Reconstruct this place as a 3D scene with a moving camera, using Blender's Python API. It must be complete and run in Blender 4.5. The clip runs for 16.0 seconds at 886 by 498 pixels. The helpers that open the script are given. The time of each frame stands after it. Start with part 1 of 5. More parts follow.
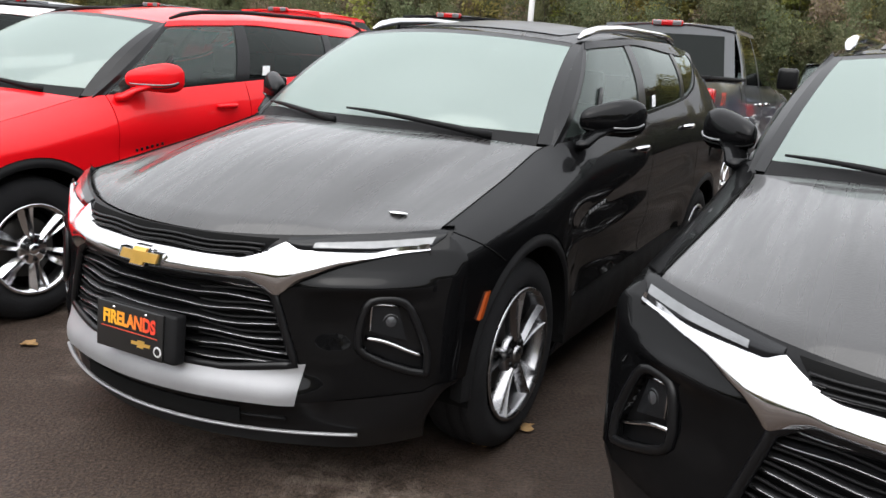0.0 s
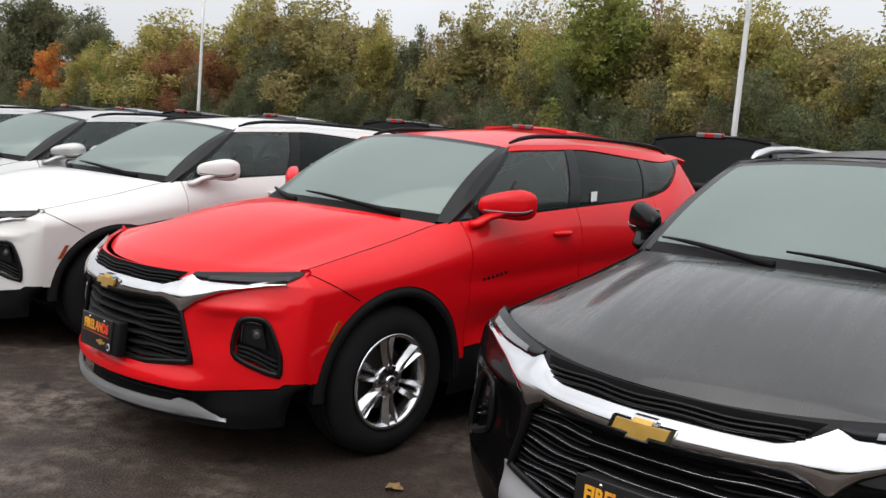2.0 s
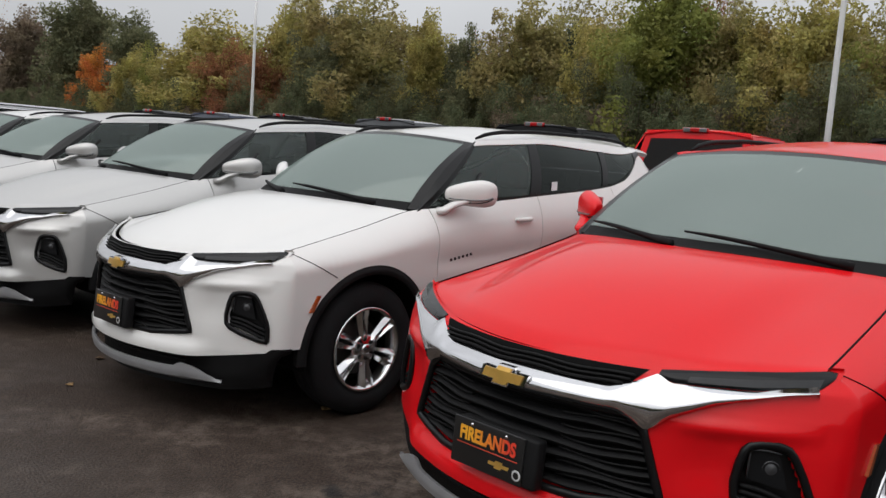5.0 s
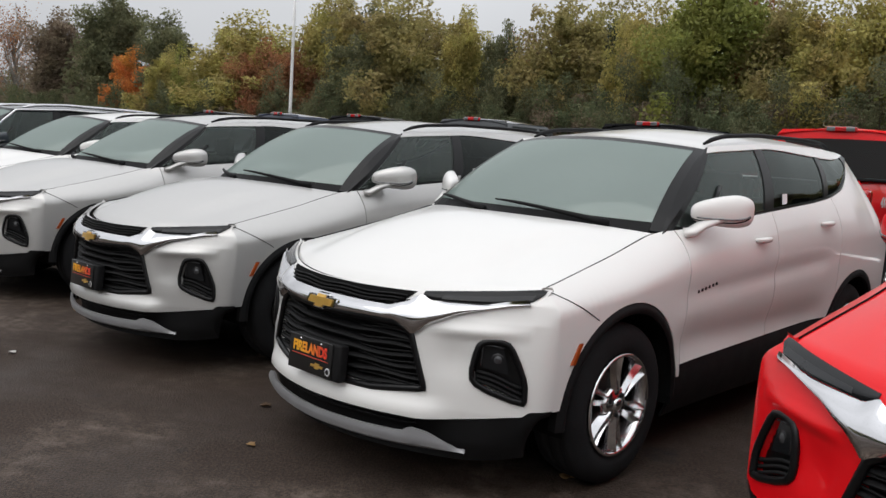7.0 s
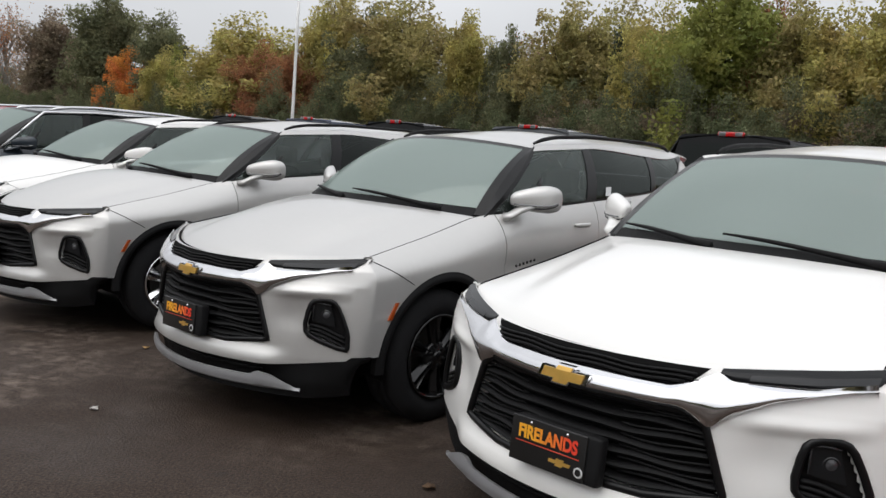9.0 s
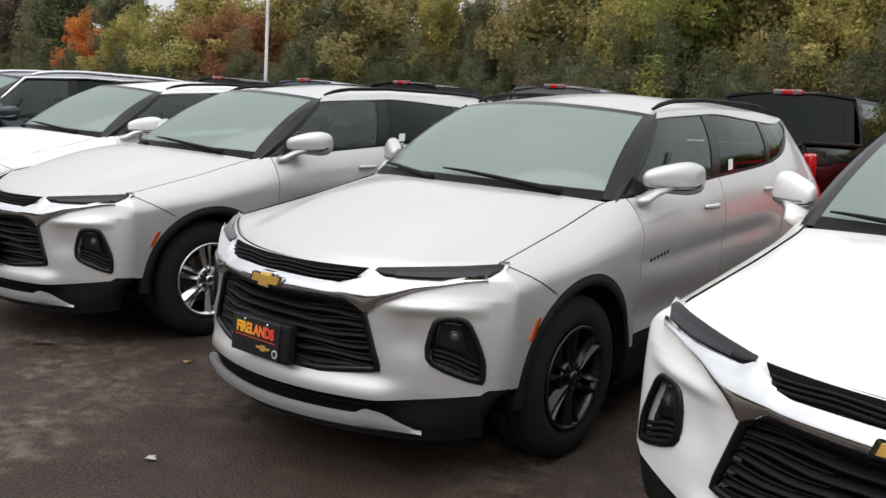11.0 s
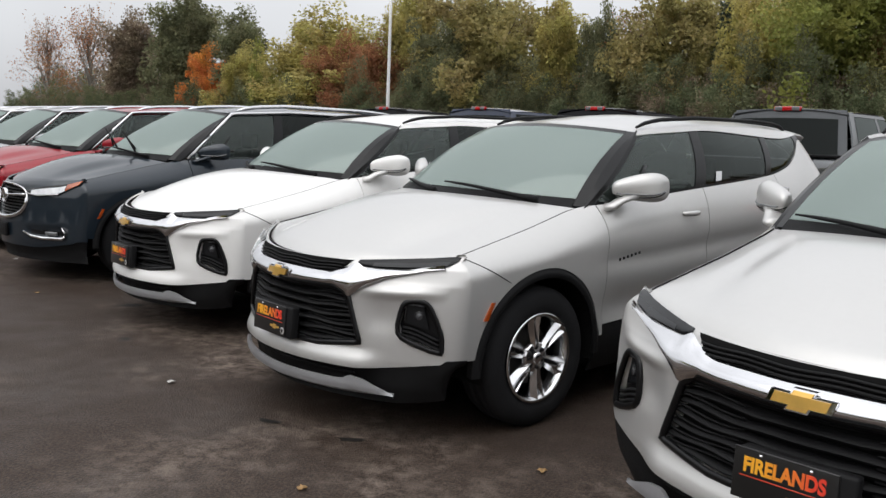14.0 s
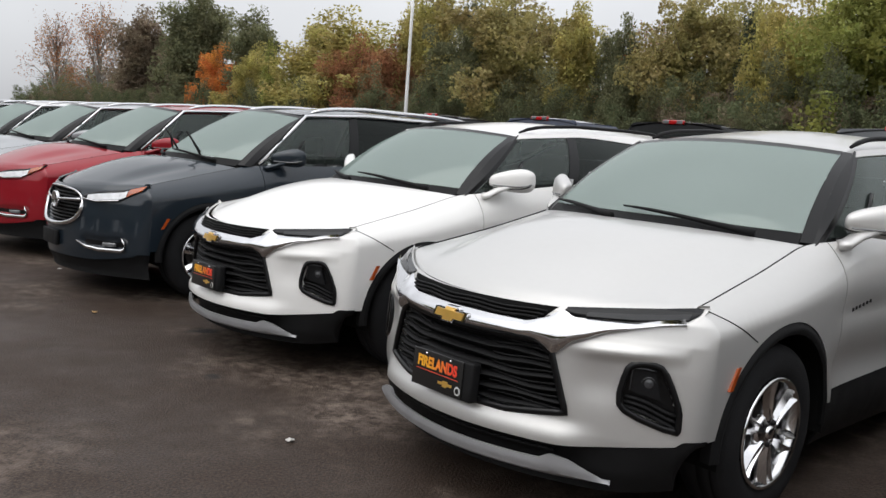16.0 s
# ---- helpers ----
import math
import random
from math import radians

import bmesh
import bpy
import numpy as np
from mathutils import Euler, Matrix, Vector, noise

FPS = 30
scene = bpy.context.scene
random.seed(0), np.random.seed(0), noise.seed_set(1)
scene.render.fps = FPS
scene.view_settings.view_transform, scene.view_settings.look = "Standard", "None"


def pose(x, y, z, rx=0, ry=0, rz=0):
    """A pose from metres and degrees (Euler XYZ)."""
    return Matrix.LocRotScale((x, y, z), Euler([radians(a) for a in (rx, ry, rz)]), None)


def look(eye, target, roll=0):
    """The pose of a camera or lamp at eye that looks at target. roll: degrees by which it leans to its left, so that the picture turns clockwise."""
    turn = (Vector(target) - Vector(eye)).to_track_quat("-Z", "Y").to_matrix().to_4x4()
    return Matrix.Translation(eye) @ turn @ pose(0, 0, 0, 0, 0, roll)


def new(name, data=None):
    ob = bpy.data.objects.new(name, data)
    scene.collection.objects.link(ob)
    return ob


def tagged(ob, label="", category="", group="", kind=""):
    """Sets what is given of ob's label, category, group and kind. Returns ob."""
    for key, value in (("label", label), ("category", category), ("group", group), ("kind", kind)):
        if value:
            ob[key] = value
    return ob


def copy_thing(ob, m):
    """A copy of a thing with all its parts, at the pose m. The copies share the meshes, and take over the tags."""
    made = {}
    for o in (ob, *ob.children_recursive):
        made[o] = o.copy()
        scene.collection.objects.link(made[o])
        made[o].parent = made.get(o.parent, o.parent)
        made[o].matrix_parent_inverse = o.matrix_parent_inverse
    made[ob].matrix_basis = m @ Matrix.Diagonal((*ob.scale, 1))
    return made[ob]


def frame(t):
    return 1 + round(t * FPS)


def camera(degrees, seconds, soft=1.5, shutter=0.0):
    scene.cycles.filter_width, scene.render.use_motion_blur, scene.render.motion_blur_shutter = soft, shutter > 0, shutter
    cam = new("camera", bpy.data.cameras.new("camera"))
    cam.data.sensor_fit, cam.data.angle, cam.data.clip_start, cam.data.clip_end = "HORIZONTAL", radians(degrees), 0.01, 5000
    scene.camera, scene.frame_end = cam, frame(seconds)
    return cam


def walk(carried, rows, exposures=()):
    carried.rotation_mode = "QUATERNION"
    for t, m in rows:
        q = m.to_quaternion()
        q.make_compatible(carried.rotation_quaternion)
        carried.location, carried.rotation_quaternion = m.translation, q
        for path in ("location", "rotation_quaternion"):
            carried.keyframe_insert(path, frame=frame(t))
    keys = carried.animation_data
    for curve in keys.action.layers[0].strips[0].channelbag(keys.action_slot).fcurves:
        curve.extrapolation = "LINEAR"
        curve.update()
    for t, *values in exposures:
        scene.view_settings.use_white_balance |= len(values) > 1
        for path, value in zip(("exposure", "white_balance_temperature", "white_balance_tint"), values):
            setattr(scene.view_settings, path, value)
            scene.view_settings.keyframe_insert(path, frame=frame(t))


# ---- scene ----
cam = camera(55.55, 16.0, soft=1.5)
PATH = [
    (0.0, pose(0.922, 3.157, 1.469, 77.44, -3.68, 2.25)),
    (0.5, pose(0.670, 3.165, 1.479, 77.57, -3.79, 3.98)),
    (1.0, pose(0.406, 3.202, 1.477, 78.79, -4.72, 8.89)),
    (1.5, pose(0.117, 3.351, 1.490, 81.40, -4.75, 12.38)),
    (2.0, pose(-0.191, 3.432, 1.489, 83.93, -4.71, 13.54)),
    (2.5, pose(-0.566, 3.516, 1.491, 84.39, -4.64, 14.43)),
    (3.0, pose(-0.900, 3.707, 1.479, 84.35, -4.93, 14.89)),
    (3.2, pose(-1.023, 3.767, 1.481, 84.58, -5.04, 14.96)),
    (5.3, pose(-2.342, 4.299, 1.494, 83.62, -3.73, 16.00)),
    (5.5, pose(-2.484, 4.327, 1.495, 83.67, -3.55, 16.57)),
    (6.0, pose(-2.777, 4.440, 1.474, 83.79, -3.14, 17.82)),
    (6.5, pose(-3.094, 4.628, 1.490, 83.84, -3.52, 17.88)),
    (7.0, pose(-3.454, 4.776, 1.477, 83.44, -3.78, 17.19)),
    (7.5, pose(-3.769, 4.934, 1.471, 83.08, -4.22, 16.86)),
    (8.0, pose(-4.075, 5.145, 1.486, 83.31, -6.04, 17.37)),
    (8.5, pose(-4.404, 5.279, 1.482, 83.74, -5.75, 16.97)),
    (9.0, pose(-4.675, 5.371, 1.483, 83.80, -4.31, 16.46)),
    (9.2, pose(-4.777, 5.437, 1.473, 83.77, -4.13, 16.64)),
    (11.3, pose(-5.792, 6.162, 1.501, 81.08, -3.53, 14.01)),
    (11.5, pose(-5.874, 6.198, 1.504, 81.15, -3.82, 14.23)),
    (12.0, pose(-6.184, 6.278, 1.511, 81.95, -3.21, 14.75)),
    (12.5, pose(-6.453, 6.331, 1.500, 82.50, -2.96, 16.78)),
    (13.0, pose(-6.742, 6.493, 1.508, 82.63, -3.60, 19.86)),
    (13.5, pose(-7.027, 6.607, 1.498, 82.76, -3.31, 21.34)),
    (14.0, pose(-7.364, 6.707, 1.502, 82.54, -2.30, 20.87)),
    (14.5, pose(-7.659, 6.904, 1.492, 82.62, -3.08, 20.05)),
    (15.0, pose(-7.936, 7.037, 1.483, 82.96, -3.72, 19.43)),
    (15.5, pose(-8.271, 7.109, 1.489, 82.92, -3.38, 18.81)),
    (16.0, pose(-8.528, 7.229, 1.473, 83.09, -4.06, 21.04)),
]
walk(cam, PATH, ((0.0, 2.11), (0.8, 2.11), (1.5, 1.66), (2.2, 1.21), (3.2, 1.10), (5.5, 0.84), (6.2, 0.86), (7.0, 1.01), (8.0, 1.14), (9.2, 1.12), (11.3, 1.36), (14.0, 1.28), (16.0, 1.28)))
SKY_STRENGTH, SUN_STRENGTH = 0.15, 0.3
CLOUD_LOW, CLOUD_HIGH = 1.58, 4.3

# ---- world and light ----
world = bpy.data.worlds.new("overcast_sky")
scene.world = world
world.use_nodes = True
wn, wl = world.node_tree.nodes, world.node_tree.links
bg = wn["Background"]
sky = wn.new("ShaderNodeTexSky")
sky.sky_type, sky.sun_disc = "NISHITA", False
sky.sun_elevation, sky.sun_rotation = radians(50), radians(200)
sky.air_density, sky.dust_density, sky.ozone_density = 1.0, 4.0, 1.0
grey = wn.new("ShaderNodeHueSaturation")
grey.inputs["Saturation"].default_value = 0.15
wl.new(sky.outputs[0], grey.inputs["Color"])
# a closed cloud layer, brighter overhead than at the horizon, with soft uneven cloud
wc, wz, wr = wn.new("ShaderNodeTexCoord"), wn.new("ShaderNodeSeparateXYZ"), wn.new("ShaderNodeMapRange")
wl.new(wc.outputs["Generated"], wz.inputs[0])
wl.new(wz.outputs["Z"], wr.inputs["Value"])
wr.inputs["To Min"].default_value, wr.inputs["To Max"].default_value = CLOUD_LOW, CLOUD_HIGH
wnz = wn.new("ShaderNodeTexNoise")
wnz.inputs["Scale"].default_value, wnz.inputs["Detail"].default_value = 2.5, 4
wl.new(wc.outputs["Generated"], wnz.inputs["Vector"])
wv = wn.new("ShaderNodeMapRange")
wv.inputs["From Min"].default_value, wv.inputs["From Max"].default_value = 0.3, 0.7
wv.inputs["To Min"].default_value, wv.inputs["To Max"].default_value = 0.86, 1.14
wl.new(wnz.outputs["Fac"], wv.inputs["Value"])
wm = wn.new("ShaderNodeMath")
wm.operation = "MULTIPLY"
wl.new(wr.outputs[0], wm.inputs[0])
wl.new(wv.outputs[0], wm.inputs[1])
cloud = wn.new("ShaderNodeCombineColor")
for channel, gain in (("Red", 0.965), ("Green", 0.985), ("Blue", 1.03)):
    g = wn.new("ShaderNodeMath")
    g.operation = "MULTIPLY"
    g.inputs[1].default_value = gain
    wl.new(wm.outputs[0], g.inputs[0])
    wl.new(g.outputs[0], cloud.inputs[channel])
cover = wn.new("ShaderNodeMix")
cover.data_type = "RGBA"
cover.inputs["Factor"].default_value = 0.85
wl.new(grey.outputs[0], cover.inputs["A"])
wl.new(cloud.outputs[0], cover.inputs["B"])
wl.new(cover.outputs["Result"], bg.inputs["Color"])
bg.inputs["Strength"].default_value = SKY_STRENGTH
sun_data = bpy.data.lights.new("sun", "SUN")
sun_data.energy, sun_data.angle, sun_data.color = SUN_STRENGTH, radians(60), (1.0, 0.97, 0.93)
sun = new("sun", sun_data)
sun.matrix_world = look((0, 0, 60), (14, 22, 0))

# ---- materials ----


def material(name, color, rough=0.5, metal=0.0, coat=0.0, spec=0.5, vary=0.0, scale=4.0, bump=0.0, bump_scale=60.0, sheen=None, fine=0.0):
    """A principled surface with two scales of variation and fine relief."""
    m = bpy.data.materials.new(name)
    m.use_nodes = True
    nodes, links = m.node_tree.nodes, m.node_tree.links
    b = nodes["Principled BSDF"]
    b.inputs["Base Color"].default_value = (*color, 1)
    b.inputs["Roughness"].default_value = rough
    b.inputs["Metallic"].default_value = metal
    b.inputs["Coat Weight"].default_value = coat
    b.inputs["Coat Roughness"].default_value = 0.03
    b.inputs["Specular IOR Level"].default_value = spec
    coord = nodes.new("ShaderNodeTexCoord")
    if vary or fine:
        n1 = nodes.new("ShaderNodeTexNoise")
        n1.inputs["Scale"].default_value, n1.inputs["Detail"].default_value = scale, 6
        n2 = nodes.new("ShaderNodeTexNoise")
        n2.inputs["Scale"].default_value, n2.inputs["Detail"].default_value = scale * 17, 4
        links.new(coord.outputs["Object"], n1.inputs["Vector"])
        links.new(coord.outputs["Object"], n2.inputs["Vector"])
        add = nodes.new("ShaderNodeMath")
        add.operation = "MULTIPLY_ADD"
        links.new(n2.outputs["Fac"], add.inputs[0])
        add.inputs[1].default_value = fine / max(vary, 0.001) if vary else 1.0
        links.new(n1.outputs["Fac"], add.inputs[2])
        ramp = nodes.new("ShaderNodeMapRange")
        ramp.inputs["From Min"].default_value, ramp.inputs["From Max"].default_value = 0.3, 0.75 + (fine / max(vary, 0.001) if vary else 1.0)
        ramp.inputs["To Min"].default_value, ramp.inputs["To Max"].default_value = 1 - vary, 1 + vary
        links.new(add.outputs[0], ramp.inputs["Value"])
        hsv = nodes.new("ShaderNodeHueSaturation")
        hsv.inputs["Color"].default_value = (*color, 1)
        links.new(ramp.outputs[0], hsv.inputs["Value"])
        links.new(hsv.outputs[0], b.inputs["Base Color"])
        rr = nodes.new("ShaderNodeMapRange")
        rr.inputs["From Min"].default_value, rr.inputs["From Max"].default_value = 0.3, 0.7
        rr.inputs["To Min"].default_value, rr.inputs["To Max"].default_value = max(rough - 0.12 * vary - 0.01, 0.0), min(rough + 0.25 * vary + 0.02, 1.0)
        links.new(n1.outputs["Fac"], rr.inputs["Value"])
        links.new(rr.outputs[0], b.inputs["Roughness"])
    if bump:
        n3 = nodes.new("ShaderNodeTexNoise")
        n3.inputs["Scale"].default_value, n3.inputs["Detail"].default_value = bump_scale, 5
        links.new(coord.outputs["Object"], n3.inputs["Vector"])
        bp = nodes.new("ShaderNodeBump")
        bp.inputs["Strength"].default_value, bp.inputs["Distance"].default_value = bump, 0.01
        links.new(n3.outputs["Fac"], bp.inputs["Height"])
        links.new(bp.outputs[0], b.inputs["Normal"])
    return m


def glass(name, tint, gloss_ior, rough=0.0, sheen_mix=0.0):
    """A thin pane: a mirror gloss over tinted clear glass, with sky sheen painted on as a diffuse film."""
    m = bpy.data.materials.new(name)
    m.use_nodes = True
    nodes, links = m.node_tree.nodes, m.node_tree.links
    nodes.remove(nodes["Principled BSDF"])
    fres = nodes.new("ShaderNodeFresnel")
    fres.inputs["IOR"].default_value = gloss_ior
    clear = nodes.new("ShaderNodeBsdfTransparent")
    clear.inputs["Color"].default_value = (*tint, 1)
    shine = nodes.new("ShaderNodeBsdfGlossy")
    shine.inputs["Roughness"].default_value = rough
    shine.inputs["Color"].default_value = (0.915, 1.0, 0.955, 1)
    mix = nodes.new("ShaderNodeMixShader")
    links.new(fres.outputs[0], mix.inputs[0])
    links.new(clear.outputs[0], mix.inputs[1])
    links.new(shine.outputs[0], mix.inputs[2])
    # even grey-green diffuse colour stands in for part of the sky's reflection
    sky_film = nodes.new("ShaderNodeBsdfDiffuse")
    sky_film.inputs["Color"].default_value = (0.265, 0.325, 0.302, 1)
    # mixes the painted sky sheen into the pane
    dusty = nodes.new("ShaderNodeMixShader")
    dusty.inputs[0].default_value = sheen_mix
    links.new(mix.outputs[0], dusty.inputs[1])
    links.new(sky_film.outputs[0], dusty.inputs[2])
    links.new(dusty.outputs[0], nodes["Material Output"].inputs["Surface"])
    return m


M_WHITE = material("white_paint", (0.77, 0.76, 0.74), 0.36, 0.0, 0.7, spec=0.3, vary=0.015, scale=2.0)
M_SILVER = material("silver_paint", (0.55, 0.542, 0.528), 0.38, 0.50, 0.6, vary=0.03, scale=2.0, fine=0.02)
M_RED = material("red_paint", (0.74, 0.004, 0.009), 0.42, 0.0, 0.45, spec=0.12, vary=0.03, scale=2.0)
M_BLACKPAINT = material("black_paint", (0.003, 0.003, 0.0033), 0.5, 0.0, 0.4, spec=0.02, vary=0.10, scale=3.0)
M_NAVY = material("dark_slate_paint", (0.012, 0.019, 0.027), 0.38, 0.1, 0.8, spec=0.2, vary=0.06, scale=3.0)
M_CRIMSON = material("dark_red_paint", (0.26, 0.006, 0.014), 0.38, 0.1, 0.7, spec=0.2, vary=0.05, scale=3.0)
M_GREYPAINT = material("grey_paint", (0.30, 0.31, 0.32), 0.34, 0.4, 0.9, vary=0.05, scale=3.0)
M_GRAPHITE = material("graphite_paint", (0.06, 0.065, 0.07), 0.32, 0.4, 0.9, vary=0.06, scale=3.0)
M_BLUE = material("navy_paint", (0.012, 0.022, 0.055), 0.32, 0.3, 0.9, vary=0.06, scale=3.0)
M_GLOSS = material("gloss_black_trim", (0.006, 0.006, 0.0065), 0.30, 0.0, 0.12, spec=0.2, vary=0.1)
M_PLASTIC = material("black_plastic", (0.0085, 0.0085, 0.009), 0.62, spec=0.18, vary=0.25, scale=9, bump=0.12, bump_scale=300)
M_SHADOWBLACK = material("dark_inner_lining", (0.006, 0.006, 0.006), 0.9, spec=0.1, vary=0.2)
M_CHROME = material("chrome", (0.70, 0.70, 0.71), 0.09, 1.0, vary=0.05, scale=5)
M_SATIN = material("satin_silver", (0.33, 0.33, 0.34), 0.45, 0.45, vary=0.10, scale=6)
M_ALLOY = material("bright_alloy", (0.78, 0.78, 0.79), 0.16, 1.0, vary=0.12, scale=8)
M_DARKALLOY = material("black_alloy", (0.006, 0.006, 0.0065), 0.25, 0.0, 0.35, spec=0.3, vary=0.1)
M_GREYALLOY = material("grey_alloy", (0.34, 0.34, 0.35), 0.26, 1.0, vary=0.1)
M_RUBBER = material("tyre_rubber", (0.012, 0.012, 0.013), 0.80, spec=0.25, vary=0.35, scale=8, bump=0.3, bump_scale=120)
M_DISC = material("brake_steel", (0.09, 0.085, 0.08), 0.5, 0.8, vary=0.2, scale=20)
M_GOLD = material("gold_emblem", (0.78, 0.47, 0.11), 0.30, 0.6, 0.4, vary=0.1, scale=20)
M_AMBER = material("amber_lens", (0.36, 0.065, 0.010), 0.15, 0.0, 0.6, vary=0.1)
M_REDLENS = material("red_lens", (0.45, 0.006, 0.008), 0.12, 0.0, 0.8, vary=0.1)
M_LENS = material("smoked_lamp_lens", (0.009, 0.0095, 0.0105), 0.12, 0.0, 0.08, spec=0.22, vary=0.1)
M_LAMPBRIGHT = material("lamp_reflector", (0.72, 0.73, 0.74), 0.30, 0.5, 0.6, vary=0.15, scale=18)
M_LAMPGREY = material("lamp_light_guide", (0.16, 0.165, 0.17), 0.16, 0.2, 0.8, vary=0.2, scale=18)
M_LENSBAND = material("smoked_light_guide", (0.045, 0.046, 0.05), 0.18, 0.0, 0.6, vary=0.15, scale=12)
M_LENSRIB = material("dark_lamp_rib", (0.022, 0.023, 0.025), 0.30, spec=0.3, vary=0.2, scale=18)
M_PAPER = material("sticker_paper", (0.75, 0.76, 0.76), 0.6, vary=0.05)
M_SEAT = material("seat_fabric", (0.020, 0.020, 0.021), 0.85, vary=0.2, scale=10, bump=0.2, bump_scale=200)
M_DASH = material("dashboard_plastic", (0.018, 0.018, 0.019), 0.75, vary=0.2, scale=10)
M_PLATE = material("plate_black", (0.010, 0.010, 0.010), 0.35, 0.0, 0.3, vary=0.1, scale=12)
M_RULE = material("plate_red_ink", (0.55, 0.05, 0.02), 0.45, vary=0.05)
M_WHITEINK = material("white_ink", (0.62, 0.62, 0.62), 0.5, vary=0.05)
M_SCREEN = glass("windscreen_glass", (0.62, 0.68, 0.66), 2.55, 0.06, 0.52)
M_WINDOW = glass("door_glass", (0.50, 0.56, 0.55), 1.5, 0.0, 0.06)
M_PRIVACY = glass("privacy_glass", (0.07, 0.075, 0.08), 1.32)
M_POLE = material("white_pole_paint", (0.74, 0.74, 0.73), 0.45, vary=0.08, scale=1.0, fine=0.03)

# a damp, dusty film on dark paint, with drops and runs
M_DAMP = material("damp_black_paint", (0.022, 0.021, 0.021), 0.34, 0.0, 0.6, spec=0.45, vary=0.45, scale=5.0, fine=0.2, bump=0.10, bump_scale=170)
dn, dl = M_DAMP.node_tree.nodes, M_DAMP.node_tree.links
dco, dmp, dno, drp = dn.new("ShaderNodeTexCoord"), dn.new("ShaderNodeMapping"), dn.new("ShaderNodeTexNoise"), dn.new("ShaderNodeMapRange")
dmp.inputs["Scale"].default_value = (22, 2.2, 2.0)
dno.inputs["Scale"].default_value, dno.inputs["Detail"].default_value = 1.0, 3
dl.new(dco.outputs["Object"], dmp.inputs["Vector"])
dl.new(dmp.outputs[0], dno.inputs["Vector"])
dl.new(dno.outputs["Fac"], drp.inputs["Value"])
drp.inputs["From Min"].default_value, drp.inputs["From Max"].default_value = 0.40, 0.62
drp.inputs["To Min"].default_value, drp.inputs["To Max"].default_value = 0.25, 0.38
dl.new(drp.outputs[0], dn["Principled BSDF"].inputs["Roughness"])

# letters that run from yellow-orange to red
M_LETTER = material("plate_letter_ink", (0.8, 0.3, 0.02), 0.45)
ln, ll = M_LETTER.node_tree.nodes, M_LETTER.node_tree.links
tc, sx, rp = ln.new("ShaderNodeTexCoord"), ln.new("ShaderNodeSeparateXYZ"), ln.new("ShaderNodeValToRGB")
ll.new(tc.outputs["Generated"], sx.inputs[0])
ll.new(sx.outputs["X"], rp.inputs[0])
ll.new(rp.outputs[0], ln["Principled BSDF"].inputs["Base Color"])
rp.color_ramp.elements[0].color, rp.color_ramp.elements[0].position = (0.90, 0.42, 0.03, 1), 0.25
rp.color_ramp.elements[1].color, rp.color_ramp.elements[1].position = (0.80, 0.06, 0.03, 1), 0.8

# ---- mesh helpers ----


def mesh_of(name, verts, faces, mat, smooth=True):
    me = bpy.data.meshes.new(name)
    me.from_pydata([tuple(v) for v in verts], [], faces)
    me.materials.append(mat)
    if smooth:
        me.polygons.foreach_set("use_smooth", [True] * len(me.polygons))
    me.update()
    return me


def part(name, me, parent=None, label=""):
    """Link a mesh (or a bmesh's mesh) as one object under a thing or a part."""
    ob = new(name, me)
    ob.parent = parent
    if label:
        ob["label"] = label
    return ob


def thing(name, label, category, group="", kind=""):
    return tagged(new(name), label, category, group, kind)


def sheet(fn, us, vs, lip=0.012, centre=(0, 1.4, 0.6), back=False):
    """A curved panel: points fn(u, v) with edges folded inwards by lip metres, facing away from centre."""
    nu, nv = len(us), len(vs)
    g = np.array([[fn(u, v) for v in vs] for u in us], float)
    du, dv = np.gradient(g, axis=0), np.gradient(g, axis=1)
    n = np.cross(du, dv)
    n /= np.maximum(np.linalg.norm(n, axis=2, keepdims=True), 1e-9)
    flip = np.sum((g - np.array(centre)) * n) < 0
    if flip:
        n = -n
    verts = list(g.reshape(-1, 3))
    faces = []
    for i in range(nu - 1):
        for j in range(nv - 1):
            q = (i * nv + j, (i + 1) * nv + j, (i + 1) * nv + j + 1, i * nv + j + 1)
            faces.append(q[::-1] if flip else q)
    if lip:
        ring = [i * nv for i in range(nu)] + [(nu - 1) * nv + j for j in range(1, nv)] + [i * nv + nv - 1 for i in range(nu - 2, -1, -1)] + [j for j in range(nv - 2, 0, -1)]
        inner = g - n * lip
        flat = inner.reshape(-1, 3)
        base = len(verts)
        if back:
            verts += list(flat)
            off = lambda k: base + k
            for i in range(nu - 1):
                for j in range(nv - 1):
                    q = tuple(base + k for k in (i * nv + j, (i + 1) * nv + j, (i + 1) * nv + j + 1, i * nv + j + 1))
                    faces.append(q if flip else q[::-1])
        else:
            place = {k: base + c for c, k in enumerate(ring)}
            verts += [flat[k] for k in ring]
            off = lambda k: place[k]
        for c in range(len(ring)):
            a, b = ring[c], ring[(c + 1) % len(ring)]
            q = (b, a, off(a), off(b))
            faces.append(q[::-1] if flip else q)
    return verts, faces


def panel(name, fn, us, vs, mat, parent, label="", lip=0.012, centre=(0, 1.4, 0.6), back=False):
    v, f = sheet(fn, us, vs, lip, centre, back)
    me = mesh_of(name, v, f, mat)
    ob = part(name, me, parent, label)
    mark_sharp(me)
    return ob


def mark_sharp(me, deg=38):
    """Keep hard edges crisp under smooth shading."""
    bm = bmesh.new()
    bm.from_mesh(me)
    for e in bm.edges:
        if len(e.link_faces) == 2 and e.calc_face_angle(0) > radians(deg):
            e.smooth = False
    bm.to_mesh(me)
    bm.free()


